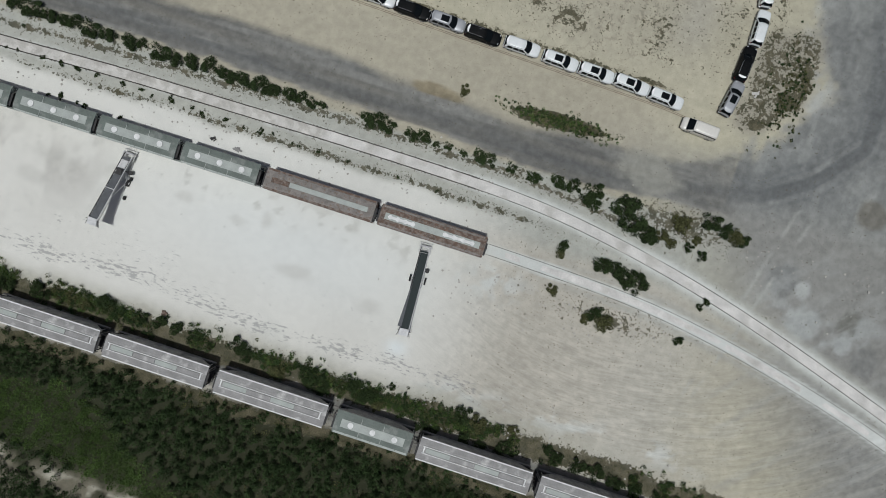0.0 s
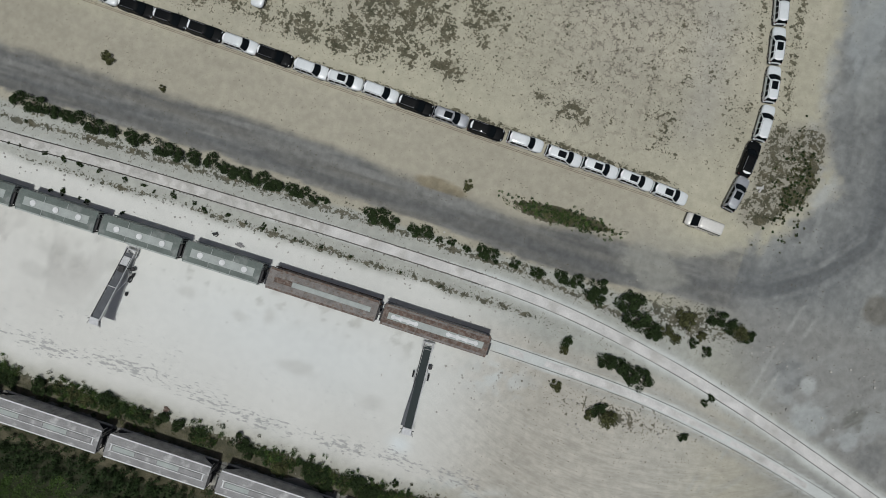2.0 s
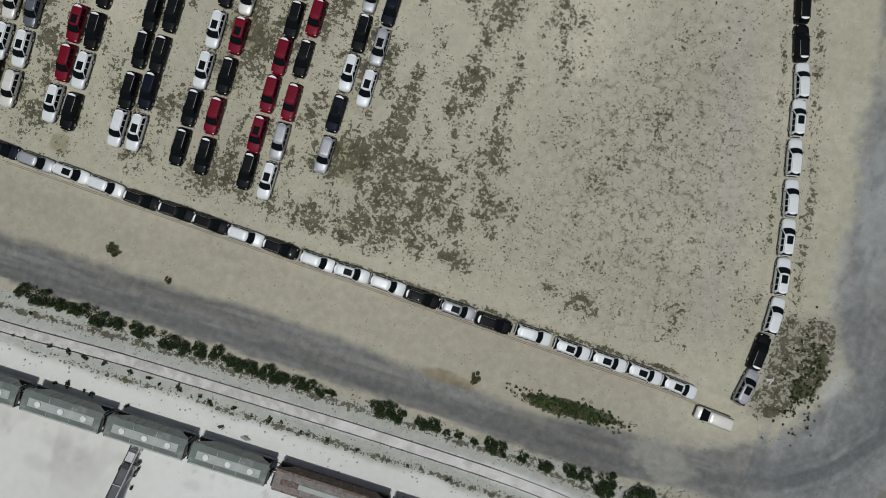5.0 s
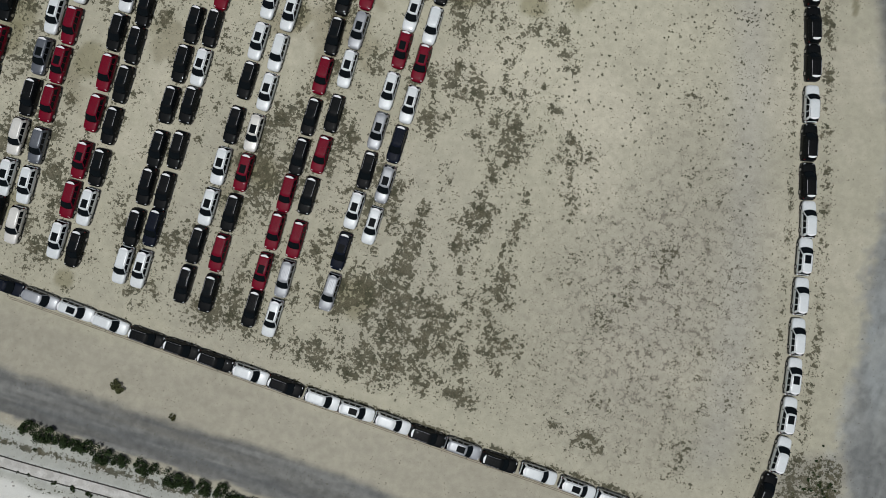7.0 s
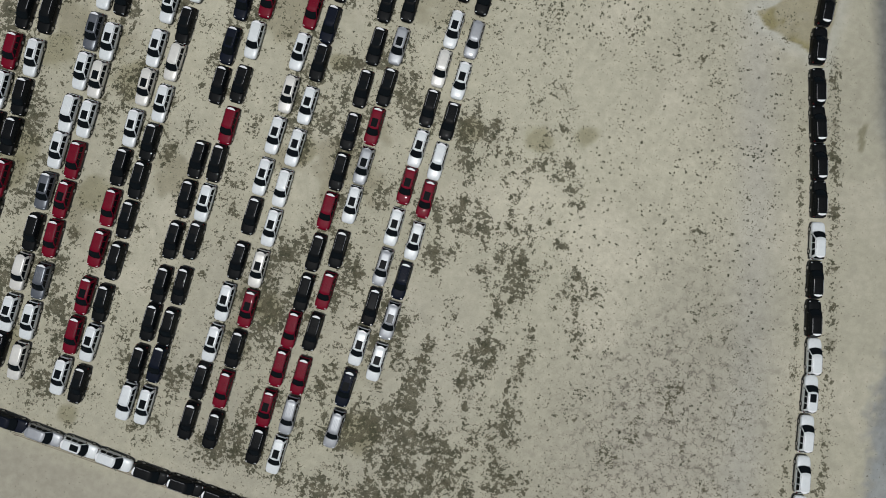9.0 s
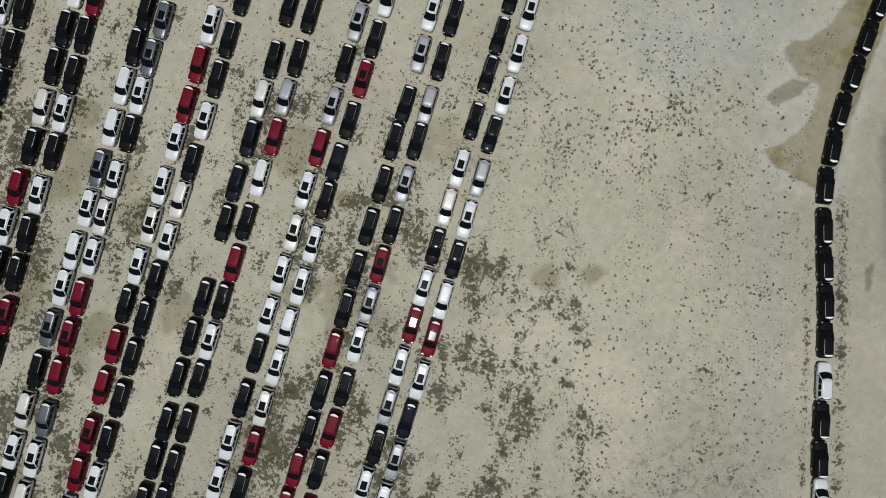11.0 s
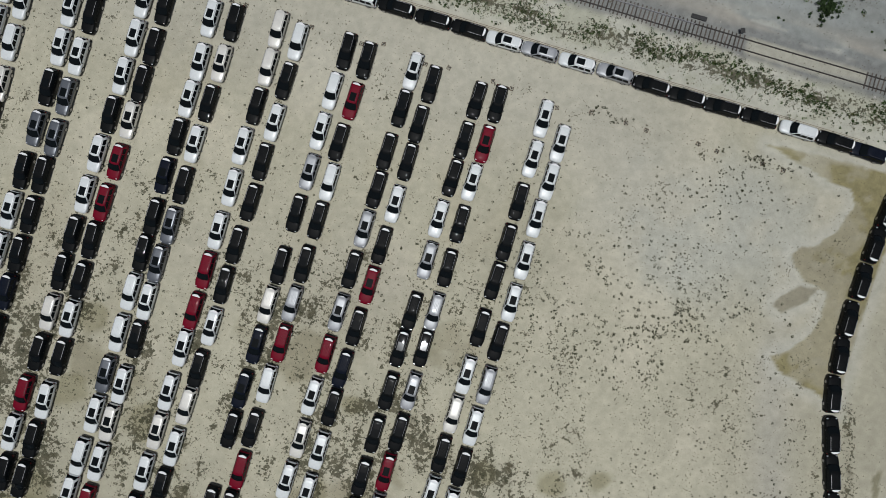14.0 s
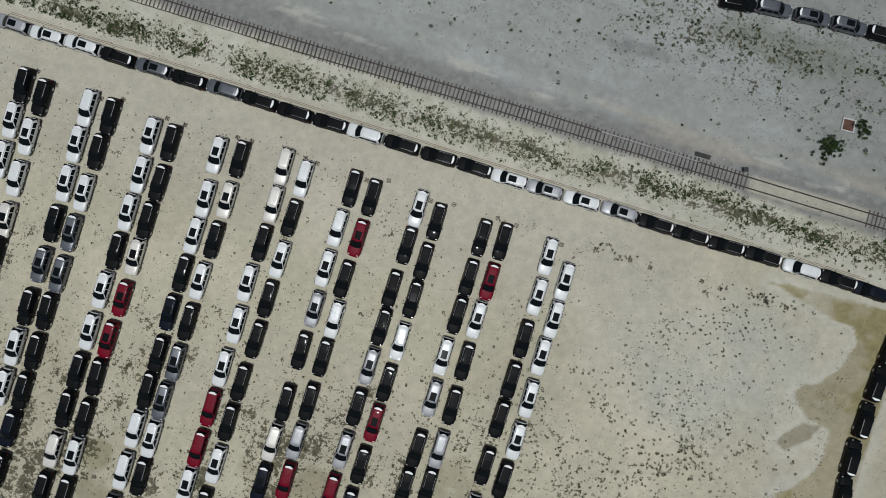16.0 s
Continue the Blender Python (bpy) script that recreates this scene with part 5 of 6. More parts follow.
            box(bm, s * h * 0.9 - 0.09, s * h * 0.9 + 0.09, -0.41, 0.41, 4.11, 4.21, 0.02)
            part("trough_end", bm, DUST_WHITE, thing)
    # ends: platform, ladder, handrails
    for e in (1, -1):
        bm = bmesh.new()
        box(bm, min(h * e, (h - 1.7) * e), max(h * e, (h - 1.7) * e), -1.3, 1.3, 0.95, 1.1)
        part("end_platform", bm, DARK_STEEL, thing)
        bm = bmesh.new()
        for y in (-1.2, -0.75):
            bar(bm, ((h + 0.1) * e, y, 1.0), ((h + 0.1) * e, y, 4.2), 0.03, 5)
        for k in range(9):
            bar(bm, ((h + 0.1) * e, -1.2, 1.2 + 0.35 * k), ((h + 0.1) * e, -0.75, 1.2 + 0.35 * k), 0.02, 4)
        part("ladder", bm, side_mat, thing)
        bm = bmesh.new()
        for y in (-1.25, 1.25):
            box(bm, min((h - 0.1) * e, (h + 0.02) * e), max((h - 0.1) * e, (h + 0.02) * e), y - 0.06, y + 0.06, 1.0, 3.9)
        box(bm, min((h - 0.05) * e, (h + 0.28) * e), max((h - 0.05) * e, (h + 0.28) * e), -0.62, 1.1, 3.72, 3.77)
        part("end_frame", bm, DARK_STEEL, thing)
        bm = bmesh.new()
        box(bm, min(h * e, (h + 0.55) * e), max(h * e, (h + 0.55) * e), -0.13, 0.13, 0.62, 0.88, 0.03)
        part("coupler", bm, DARK_STEEL, thing)
        bm = bmesh.new()
        bar(bm, ((h + 0.06) * e, 0.75, 2.5), ((h + 0.12) * e, 0.75, 2.5), 0.28, 12)
        part("brake_wheel", bm, DARK_STEEL, thing)
        bogie = new("bogie")
        bogie.parent = thing
        bogie.matrix_basis = pose((h - 1.55) * e, 0, 0)
        bm = bmesh.new()
        for s in (1, -1):
            box(bm, -1.2, 1.2, s * 0.98 - 0.08, s * 0.98 + 0.08, 0.36, 0.68, 0.05)
        box(bm, -0.2, 0.2, -1.0, 1.0, 0.45, 0.85)
        part("bogie_frame", bm, DARK_STEEL, bogie)
        for x in (-0.85, 0.85):
            bm = bmesh.new()
            for s in (1, -1):
                bar(bm, (x, s * 0.70, 0.42), (x, s * 0.82, 0.42), 0.42, 16)
            bar(bm, (x, -0.75, 0.42), (x, 0.75, 0.42), 0.08, 8)
            part("wheelset", bm, RAIL_STEEL, bogie)
    bays = 3 if L > 13 else 2
    for k in range(bays):
        x = (k - (bays - 1) / 2) * (L - 5.2) / bays
        w = (L - 5.4) / bays / 2
        bm = bmesh.new()
        loft(bm, [[(x - 0.35, -0.45, 0.4), (x + 0.35, -0.45, 0.4), (x + 0.35, 0.45, 0.4), (x - 0.35, 0.45, 0.4)], [(x - w, -1.3, 1.16), (x + w, -1.3, 1.16), (x + w, 1.3, 1.16), (x - w, 1.3, 1.16)]])
        part("discharge_bay", bm, side_mat, thing)
    return thing


def set_train(points, wagons, z):
    for x0, x1, kind in wagons:
        y0, y1 = along(points, np.array([x0, x1]))
        wagon(pose((x0 + x1) / 2, (y0 + y1) / 2, z, 0, 0, math.degrees(math.atan2(y1 - y0, x1 - x0))), x1 - x0, kind)


set_train(TRACK_B, [(-5.45, 9.45, "striped"), (10.25, 25.7, "rusty"), (26.75, 37.45, "grey"), (38.25, 49.3, "grey"), (50.05, 61.1, "grey"), (61.9, 72.9, "grey")], 0.28)
set_train(TRACK_C, [(-37.9, -22.1, "pale"), (-20.9, -5.0, "pale"), (-3.85, 6.9, "spotted"), (8.25, 23.85, "pale"), (25.25, 39.65, "pale"), (40.75, 56.4, "pale"), (57.6, 72.5, "pale")], 0.33)


# ---- loading conveyors ----
def conveyor(m, length, rise, belt_mat, cover_side):
    """A wheeled belt conveyor: low tail at the origin, raised head towards +y."""
    thing = empty("belt_conveyor", m, "wheeled belt conveyor rising from beneath a hopper wagon", "conveyor", "loading conveyors")
    z = lambda y: 0.75 + rise * y / length
    bm = bmesh.new()
    loft(bm, [[(-0.52, y, z(y) + 0.04), (0, y, z(y) - 0.02), (0.52, y, z(y) + 0.04), (0.52, y, z(y) - 0.05), (-0.52, y, z(y) - 0.05)] for y in (0.9, length * 0.5, length)])
    part("belt", bm, belt_mat, thing, "dark rubber belt")
    for s in (1, -1):
        bm = bmesh.new()
        for y0, y1 in ((0.2, length),):
            bar(bm, (0.62 * s, y0, z(y0) + 0.06), (0.62 * s, y1, z(y1) + 0.06), 0.07, 5)
            bar(bm, (0.62 * s, y0, z(y0) - 0.4), (0.62 * s, y1, z(y1) - 0.4), 0.045, 5)
        n = 14
        for k in range(n):
            a, b = 0.2 + (length - 0.2) * k / n, 0.2 + (length - 0.2) * (k + 1) / n
            bar(bm, (0.62 * s, a, z(a) - 0.4), (0.62 * s, b, z(b) + 0.06), 0.025, 4)
        part("side_frame", bm, FRAME_WHITE if s * cover_side < 0 else DARK_STEEL, thing)
    # cover board along one flank, widening to the head
    bm = bmesh.new()
    s = cover_side
    wide = 0.55 if belt_mat is BELT else 0.12
    loft(bm, [[(0.5 * s, y, z(y) + 0.16), ((0.5 + w) * s, y, z(y) + 0.02), ((0.5 + w) * s, y, z(y) - 0.02), (0.5 * s, y, z(y) + 0.12)] for y, w in ((length * 0.45, 0.1), (length * 0.97, wide))])
    part("cover_board", bm, BELT_COVER, thing)
    # tail frame with feed chute
    bm = bmesh.new()
    for x in (-0.8, 0.8):
        bar(bm, (x, -0.3, 0.55), (x, 1.3, 0.75), 0.05, 5)
    for y in (-0.2, 0.35, 0.9):
        bar(bm, (-0.95, y, 0.65), (0.95, y, 0.65), 0.05, 5)
    bar(bm, (-0.8, -0.3, 0.55), (0.8, 1.2, 0.7), 0.03, 4)
    bar(bm, (0.8, -0.3, 0.55), (-0.8, 1.2, 0.7), 0.03, 4)
    for x in (-0.35, 0.35):
        bar(bm, (x, -1.5, 0.5), (x, 0.2, 0.65), 0.04, 5)
    part("tail_frame", bm, FRAME_WHITE, thing)
    bm = bmesh.new()
    loft(bm, [[(-0.45, 0.3, 0.7), (0.45, 0.3, 0.7), (0.45, 1.0, 0.75), (-0.45, 1.0, 0.75)], [(-0.75, 0.1, 1.15), (0.75, 0.1, 1.15), (0.75, 1.2, 1.15), (-0.75, 1.2, 1.15)]], caps=False)
    part("feed_chute", bm, FRAME_WHITE, thing)
    # head hood
    bm = bmesh.new()
    y0 = length
    loft(bm, [[(-0.62, y0 - 0.2, z(y0) - 0.3), (0.62, y0 - 0.2, z(y0) - 0.3), (0.62, y0 - 0.2, z(y0) + 0.2), (-0.62, y0 - 0.2, z(y0) + 0.2)], [(-0.8, y0 + 0.9, z(y0) - 0.8), (0.8, y0 + 0.9, z(y0) - 0.8), (0.66, y0 + 0.8, z(y0) - 0.05), (-0.66, y0 + 0.8, z(y0) - 0.05)]])
    part("discharge_hood", bm, FRAME_WHITE, thing, "whitish steel discharge hood")
    bm = bmesh.new()
    for s in (1, -1):
        bar(bm, (0.6 * s, y0 - 0.1, z(y0)), (0.95 * s, y0 + 0.95, z(y0) - 0.3), 0.035, 5)
    bar(bm, (-0.95, y0 + 0.1, z(y0) + 0.05), (0.95, y0 + 0.1, z(y0) + 0.05), 0.05, 6)
    part("head_pulley_bracket", bm, DARK_STEEL, thing)
    # undercarriage
    ym = length * 0.42
    bm = bmesh.new()
    bar(bm, (-1.1, ym, 0.48), (1.1, ym, 0.48), 0.06, 6)
    for s in (1, -1):
        bar(bm, (0.85 * s, ym, 0.48), (0.6 * s, ym + 2.2, z(ym + 2.2) - 0.4), 0.05, 5)
        bar(bm, (0.85 * s, ym, 0.48), (0.6 * s, ym - 1.4, z(ym - 1.4) - 0.4), 0.05, 5)
    part("undercarriage", bm, FRAME_WHITE, thing)
    for s in (1, -1):
        bm = bmesh.new()
        bar(bm, (0.95 * s, ym, 0.48), (1.2 * s, ym, 0.48), 0.48, 16)
        bar(bm, (0.93 * s, ym, 0.48), (1.22 * s, ym, 0.48), 0.2, 10, 1)
        part("wheel", bm, [TYRE, FRAME_WHITE], thing)
    bm = bmesh.new()
    bar(bm, (-1.0, ym - 1.5, 0.5), (-1.0, ym - 1.5, 1.0), 0.3, 14)
    bar(bm, (-0.6, ym - 1.5, z(ym) - 0.6), (-1.0, ym - 1.5, 0.8), 0.06, 6)
    part("drive_motor", bm, DARK_STEEL, thing)
    return thing


conveyor(pose(2.25, 1.3, 0.02, 0, 0, 3.0), 12.0, 2.6, BELT, 1)
first_conveyor = conveyor(pose(45.75, 1.3, 0.02, 0, 0, -2.8), 10.2, 3.5, BELT_COVER, 1)
bm = bmesh.new()
bar(bm, (-0.75, 5.6, 2.85), (0.75, 5.6, 2.85), 0.06, 6)
part("cross_bar", bm, FRAME_WHITE, first_conveyor)
bm = bmesh.new()
box(bm, -0.42, 0.42, 2.6, 3.5, 1.78, 2.08, 0.05)
part("gearbox", bm, DARK_STEEL, first_conveyor, "dark gearbox lying over the belt")
bm = bmesh.new()
loft(bm, [[(x, y, 0.84 + 0.343 * y + d) for x, d in ((-0.5, 0), (0.5, 0), (0.5, 0.1), (-0.5, 0.1))] for y in (1.3, 2.5)])
part("belt_guard", bm, FRAME_WHITE, first_conveyor, "whitish steel guard over the belt")
for k, y in enumerate((3.5, 6.3)):
    bm = bmesh.new()
    bar(bm, (-0.6, y, 0.6), (-1.15, y + 0.1, 0.35), 0.05, 5)
    bar(bm, (-1.1, y + 0.1, 0.32), (-1.35, y + 0.1, 0.32), 0.3, 12, 1)
    part("support_wheel", bm, [FRAME_WHITE, TYRE], first_conveyor)


# ---- plants ----
def leaf_cloud(rng, clumps, leaf):
    """Leaves as bent quads round clump centres: arrays of vertices and faces. clumps: rows of x, y, z, radius, count."""
    rows = np.array(clumps, float)
    rows = np.repeat(rows, rows[:, 4].astype(int), axis=0)
    n = len(rows)
    d = rng.normal(size=(n, 3))
    d /= np.linalg.norm(d, axis=1)[:, None]
    c = rows[:, :3] + d * rows[:, 3:4] * (rng.uniform(0.35, 1.0, (n, 1)) ** 0.6) * np.array((1, 1, 0.75))
    c[:, 2] = np.maximum(c[:, 2], 0.03)
    a = rng.normal(size=(n, 3)) * np.array((1, 1, 0.45))
    a /= np.linalg.norm(a, axis=1)[:, None]
    b = np.cross(a, rng.normal(size=(n, 3)))
    b /= np.linalg.norm(b, axis=1)[:, None]
    s = leaf * rng.uniform(0.6, 1.4, (n, 1))
    p = np.stack([c - a * s, c + b * s * 0.5, c + a * s, c - b * s * 0.5], 1)
    return p.reshape(-1, 3), np.arange(4 * n).reshape(-1, 4)


def leaf_object(name, cloud, mat, parent=None):
    me = bpy.data.meshes.new(name)
    v, f = cloud
    me.vertices.add(len(v))
    me.vertices.foreach_set("co", v.astype(np.float32).ravel())
    me.loops.add(f.size)
    me.loops.foreach_set("vertex_index", f.ravel().astype(np.int32))
    me.polygons.add(len(f))
    me.polygons.foreach_set("loop_start", np.arange(0, f.size, 4, dtype=np.int32))
    me.update(calc_edges=True)
    me.materials.append(mat)
    ob = new(name, me)
    ob.parent = parent
    return ob


def bush(mat, seed, words):
    """A shrub of radius 1 m, to be scaled by its pose."""
    rng = np.random.RandomState(seed)
    thing = empty("bush", Matrix(), words, "bush")
    bm = bmesh.new()
    for k in range(6):
        a = 2 * math.pi * k / 6 + rng.uniform(-0.4, 0.4)
        bar(bm, (0.08 * math.cos(a), 0.08 * math.sin(a), -0.05), (0.5 * math.cos(a), 0.5 * math.sin(a), rng.uniform(0.5, 0.9)), 0.045, 5, r2=0.012)
    part("branching_stem", bm, BARK, thing)
    clumps = []
    for k in range(17):
        a, r = rng.uniform(0, 2 * math.pi), 0.85 * rng.uniform(0, 1) ** 0.6
        clumps.append((r * math.cos(a), r * math.sin(a), rng.uniform(0.25, 1.05 - 0.5 * r), rng.uniform(0.22, 0.4), 92))
    leaf_object("crown", leaf_cloud(rng, clumps, 0.076), mat, thing)
    return thing


BUSHES = {}


def plant(kind, x, y, size, stretch=1.0, turn=0.0):
    mats = {"green": (LEAF, "dense dark green shrub on pale sandy ground"), "olive": (LEAF_DRY, "dry olive shrub on pale sandy ground")}
    n = len(BUSHES)
    key = (kind, plant.count % 4)
    plant.count += 1
    m = pose(x, y, float(ground_height(np.array(x), np.array(y))) - 0.02, 0, 0, turn) @ Matrix.Diagonal((size * stretch, size, size * 0.9, 1))
    if key not in BUSHES:
        BUSHES[key] = bush(mats[kind][0], 40 + n, mats[kind][1])
        BUSHES[key].matrix_basis = m
    else:
        copy = copy_thing(BUSHES[key], Matrix())
        copy.matrix_basis = m


plant.count = 0
# hedge of shrubs between road and track: distance along x, size in decimetres
for token in "67.6:11 65.2:14 62.2:12 60.4:10 58.8:11 56.4:14 53.7:12 50.8:11 49.0:8 46.2:13 43.7:13 41.6:12 39.0:12 37.2:8 35.7:12 34.0:11 31.5:12 30.2:10 29.0:10 26.9:11 25.2:9 23.6:8 22.0:6 15.6:9 14.2:13 12.6:12 8.6:10 7.2:10 5.2:5 3.5:6 1.0:6 -1.0:11 -2.4:11 -5.9:8 -9.5:10 -12.7:11 -15.0:11".split():
    x, r = token.split(":")
    x = float(x)
    plant("green", x, float(along([(70, -13.7), (50, -13.5), (25, -13.1), (0, -12.7), (-15, -12.6)], x)) + random.uniform(-0.25, 0.25), 1.1 * int(r) / 10, random.uniform(0.95, 1.2), random.uniform(-15, 15))
# small tufty shrubs between track and train
for k, token in enumerate("61.8,-7.7 56.7,-7.6 58.9,-7.7 53.7,-7.6 49.9,-7.5 47.1,-7.6 45.5,-7.1 42.7,-7.5 39.6,-7.3 38.1,-6.8 34.6,-7.0 31.9,-6.8 29.4,-7.0 27.7,-7.2 24.6,-6.7 23.7,-6.6 20.8,-6.8 16.4,-6.7 8.9,-6.6 3.1,-6.4 65.8,-11.2 67.1,-7.6 65.4,-7.7 55.3,-3.1 54.1,-2.9 48.9,-3.0 57.7,-3.2 59.5,-2.9".split()):
    x, y = (float(v) for v in token.split(","))
    plant("green", x, y, random.uniform(0.22, 0.45), random.uniform(1.0, 1.6), random.uniform(0, 180))
# larger shrubs round the track fork: kind, x, y, size
for token in "g-18.1,-13.0,1.4 g-17.7,-11.3,1.4 g-23.0,-12.0,1.9 g-24.4,-10.6,2.0 g-26.4,-9.6,1.7 g-22.4,-3.7,1.6 g-24.2,-3.1,1.5 g-26.0,-2.7,1.7 g-27.8,-2.4,1.6 g-16.1,-4.5,1.0 o-16.3,-3.2,0.8 o-31.5,-12.4,1.5 g-35.2,-13.8,1.4 g-37.4,-13.4,1.2 o-39.2,-12.9,1.3 o-34,-10.8,0.9 o-29,-9.6,1.1 g-23.2,3.2,1.2 o-24.7,4.1,1.5 o-22.2,4.4,0.9 o-16.3,2.2,1.0 g-35.7,3.4,0.8 g-37.9,-2.9,0.6 g-37.2,-1.9,0.6 o3.9,-21.2,0.9 g-27.8,-9.2,1.2 o-30.5,-9.4,0.9 g-33.2,-9.4,0.8 g-35.3,-8.8,0.8 o-30.6,-12.7,0.9 g-40.4,-12.4,1.0 o57.4,-23.2,1.1 o48.9,-21.2,0.6".split():
    x, y, r = (float(v) for v in token[1:].split(","))
    plant("green" if token[0] == "g" else "olive", x, y, r, random.uniform(0.9, 1.25), random.uniform(0, 180))
# shrubs beside the southern train
for token in "g57.3,24.3,1.5 g52.3,23.6,1.5 g50.9,24.0,0.8 o48.0,23.3,1.1 o45.5,23.6,1.0 g42.8,22.7,1.4 g40.9,23.2,1.1 g37.5,23.0,1.0 g34.8,22.6,1.1 g32.2,23.2,1.1 g29.6,23.6,1.1 g23.4,22.8,1.5 g21.9,23.5,1.2 o17.0,24.4,1.3 g12.6,23.8,1.5 g10.7,24.8,1.4 g5.9,23.7,1.6 g3.6,24.2,1.5 o1.9,25.0,1.0 g1.0,21.9,0.6 g-4.9,25.7,1.0 g-6.6,26.0,0.8 g-9.9,22.7,1.4 o-11.8,23.4,1.5 g-10.7,25.8,1.2 g-13.4,26.2,1.0 g-16.8,25.6,1.3 o-17.2,22.2,0.9 g-22.8,24.0,1.1 g-24.4,24.8,1.2 g-27.6,24.6,1.3 g-30.2,24.8,1.3 g-33.4,25.2,1.3 g-36.4,25.6,1.3 g-40.0,25.8,1.2 g-42.5,26.2,1.0".split():
    x, y, r = (float(v) for v in token[1:].split(","))
    plant("green" if token[0] == "g" else "olive", x, y, r, random.uniform(0.9, 1.3), random.uniform(0, 180))


def scrubland():
    """Dense wind-combed scrub south of the train."""
    rng = np.random.RandomState(11)
    dark, bright, dry = [], [], []
    x, y = rng.uniform(-34, 78, 7600), rng.uniform(30.2, 66, 7600)
    v, w = fbm(x, y, 6, 40), fbm(x, y, 14, 41)
    z = ground_height(x, y)
    for i in range(len(x)):
        edge = y[i] - 31.3 - 2.2 * (v[i] - 0.4)
        if edge < 0 and rng.rand() < 0.75 or x[i] < -20 and rng.rand() < 0.6:
            continue
        path = abs(y[i] - 46.8 - 0.1 * (52 - x[i])) < 1.6 and x[i] > 27
        if path and rng.rand() < 0.8:
            continue
        glade = math.exp(-((x[i] - 48) / 14) ** 2 - ((y[i] - 40.5) / 5) ** 2) + 0.8 * math.exp(-((x[i] - 32) / 8) ** 2 - ((y[i] - 46) / 3) ** 2)
        r = rng.uniform(0.35, 0.75)
        if v[i] > 0.34 and glade < 0.45 and rng.rand() < 0.92:
            tall, lean = rng.uniform(1.1, 2.7), rng.uniform(-0.2, 0.2, 2)
            for up, wide, n in ((0.15, 1.1, 20), (0.4, 0.85, 20), (0.66, 0.6, 14), (0.92, 0.34, 9)):
                dark.append((x[i] + lean[0] * up, y[i] + lean[1] * up, z[i] + tall * up, r * wide, n))
        elif glade > 0.3 and w[i] > 0.3:
            bright.append((x[i], y[i], z[i] + 0.2, r * 1.3, 85))
        else:
            (dry if rng.rand() < 0.4 else dark).append((x[i], y[i], z[i] + 0.2, r * 0.9, 44))
    for k in range(2300):
        vx = rng.uniform(-46, 60)
        vy = rng.normal(24.0 + 0.012 * (0 - vx), 0.85)
        if vy > 25.6 or fbm(np.array(vx), np.array(vy), 5, 43) < 0.42:
            continue
        (dark if rng.rand() < 0.35 else dry if rng.rand() < 0.5 else bright).append((vx, vy, rng.uniform(0.1, 0.6), rng.uniform(0.25, 0.5), 36))
    # low growth beside and beyond the northern track
    for k in range(9600):
        vx = rng.uniform(-30, 122)
        vy = rng.normal(-154.4 + 0.022 * vx, 1.3) if k % 2 else rng.uniform(-183, -163)
        patch = float(fbm(np.array(vx), np.array(vy), 3.5, 45))
        if k % 2 == 0 and rng.rand() > 0.07 + 1.3 * math.exp(-((vx - 9) / 16) ** 2 - ((vy + 177.5) / 4.0) ** 2) + 0.25 * math.exp(-((vx - 30) / 9) ** 2 - ((vy + 176) / 3) ** 2):
            continue
        if patch < (0.4 if k % 2 else 0.47) or not (-184 < vy < -150.6):
            continue
        (dark if rng.rand() < 0.3 else dry if rng.rand() < 0.6 else bright).append((vx, vy, 0.12, rng.uniform(0.1, 0.42), 20))
    # lush oval beside the road, and the corner scrub
    for k in range(1100):
        vx, vy = rng.normal(-10.4, 3.6), rng.normal(-20.9, 0.55)
        if k >= 420:
            vx, vy = rng.normal(-39.8, 1.9), rng.normal(-34.5, 3.4)
            if fbm(np.array(vx), np.array(vy), 2.5, 46) < 0.44:
                continue
            if abs(vx + 39.8) > 3.6 or rng.rand() < 0.35:
                continue
            (dry if rng.rand() < 0.65 else dark).append((vx, vy, 0.08, rng.uniform(0.08, 0.24), 18))
            continue
        (dry if rng.rand() < 0.45 else dark if rng.rand() < 0.5 else bright).append((vx, vy, 0.1, rng.uniform(0.12, 0.34), 22))
    for cx, cy, n in ((1.0, -167.3, 60), (-2.6, -170.9, 30), (1.8, -165.8, 16)):
        for k in range(n):
            dark.append((rng.normal(cx, 0.7), rng.normal(cy, 0.6), rng.uniform(0.1, 0.6), 0.25, 24))
    for name, clumps, mat, leaf, words in (("scrub", dark, LEAF_DARK, 0.125, "dense dark green thorny scrub"), ("low_scrub", bright, LEAF_BRIGHT, 0.1, "bright green low undergrowth"), ("dry_grass", dry, LEAF_DRY, 0.085, "dull olive dry grass")):
        tagged(leaf_object(name, leaf_cloud(rng, clumps, leaf), mat), words, "vegetation", kind="stuff")


scrubland()


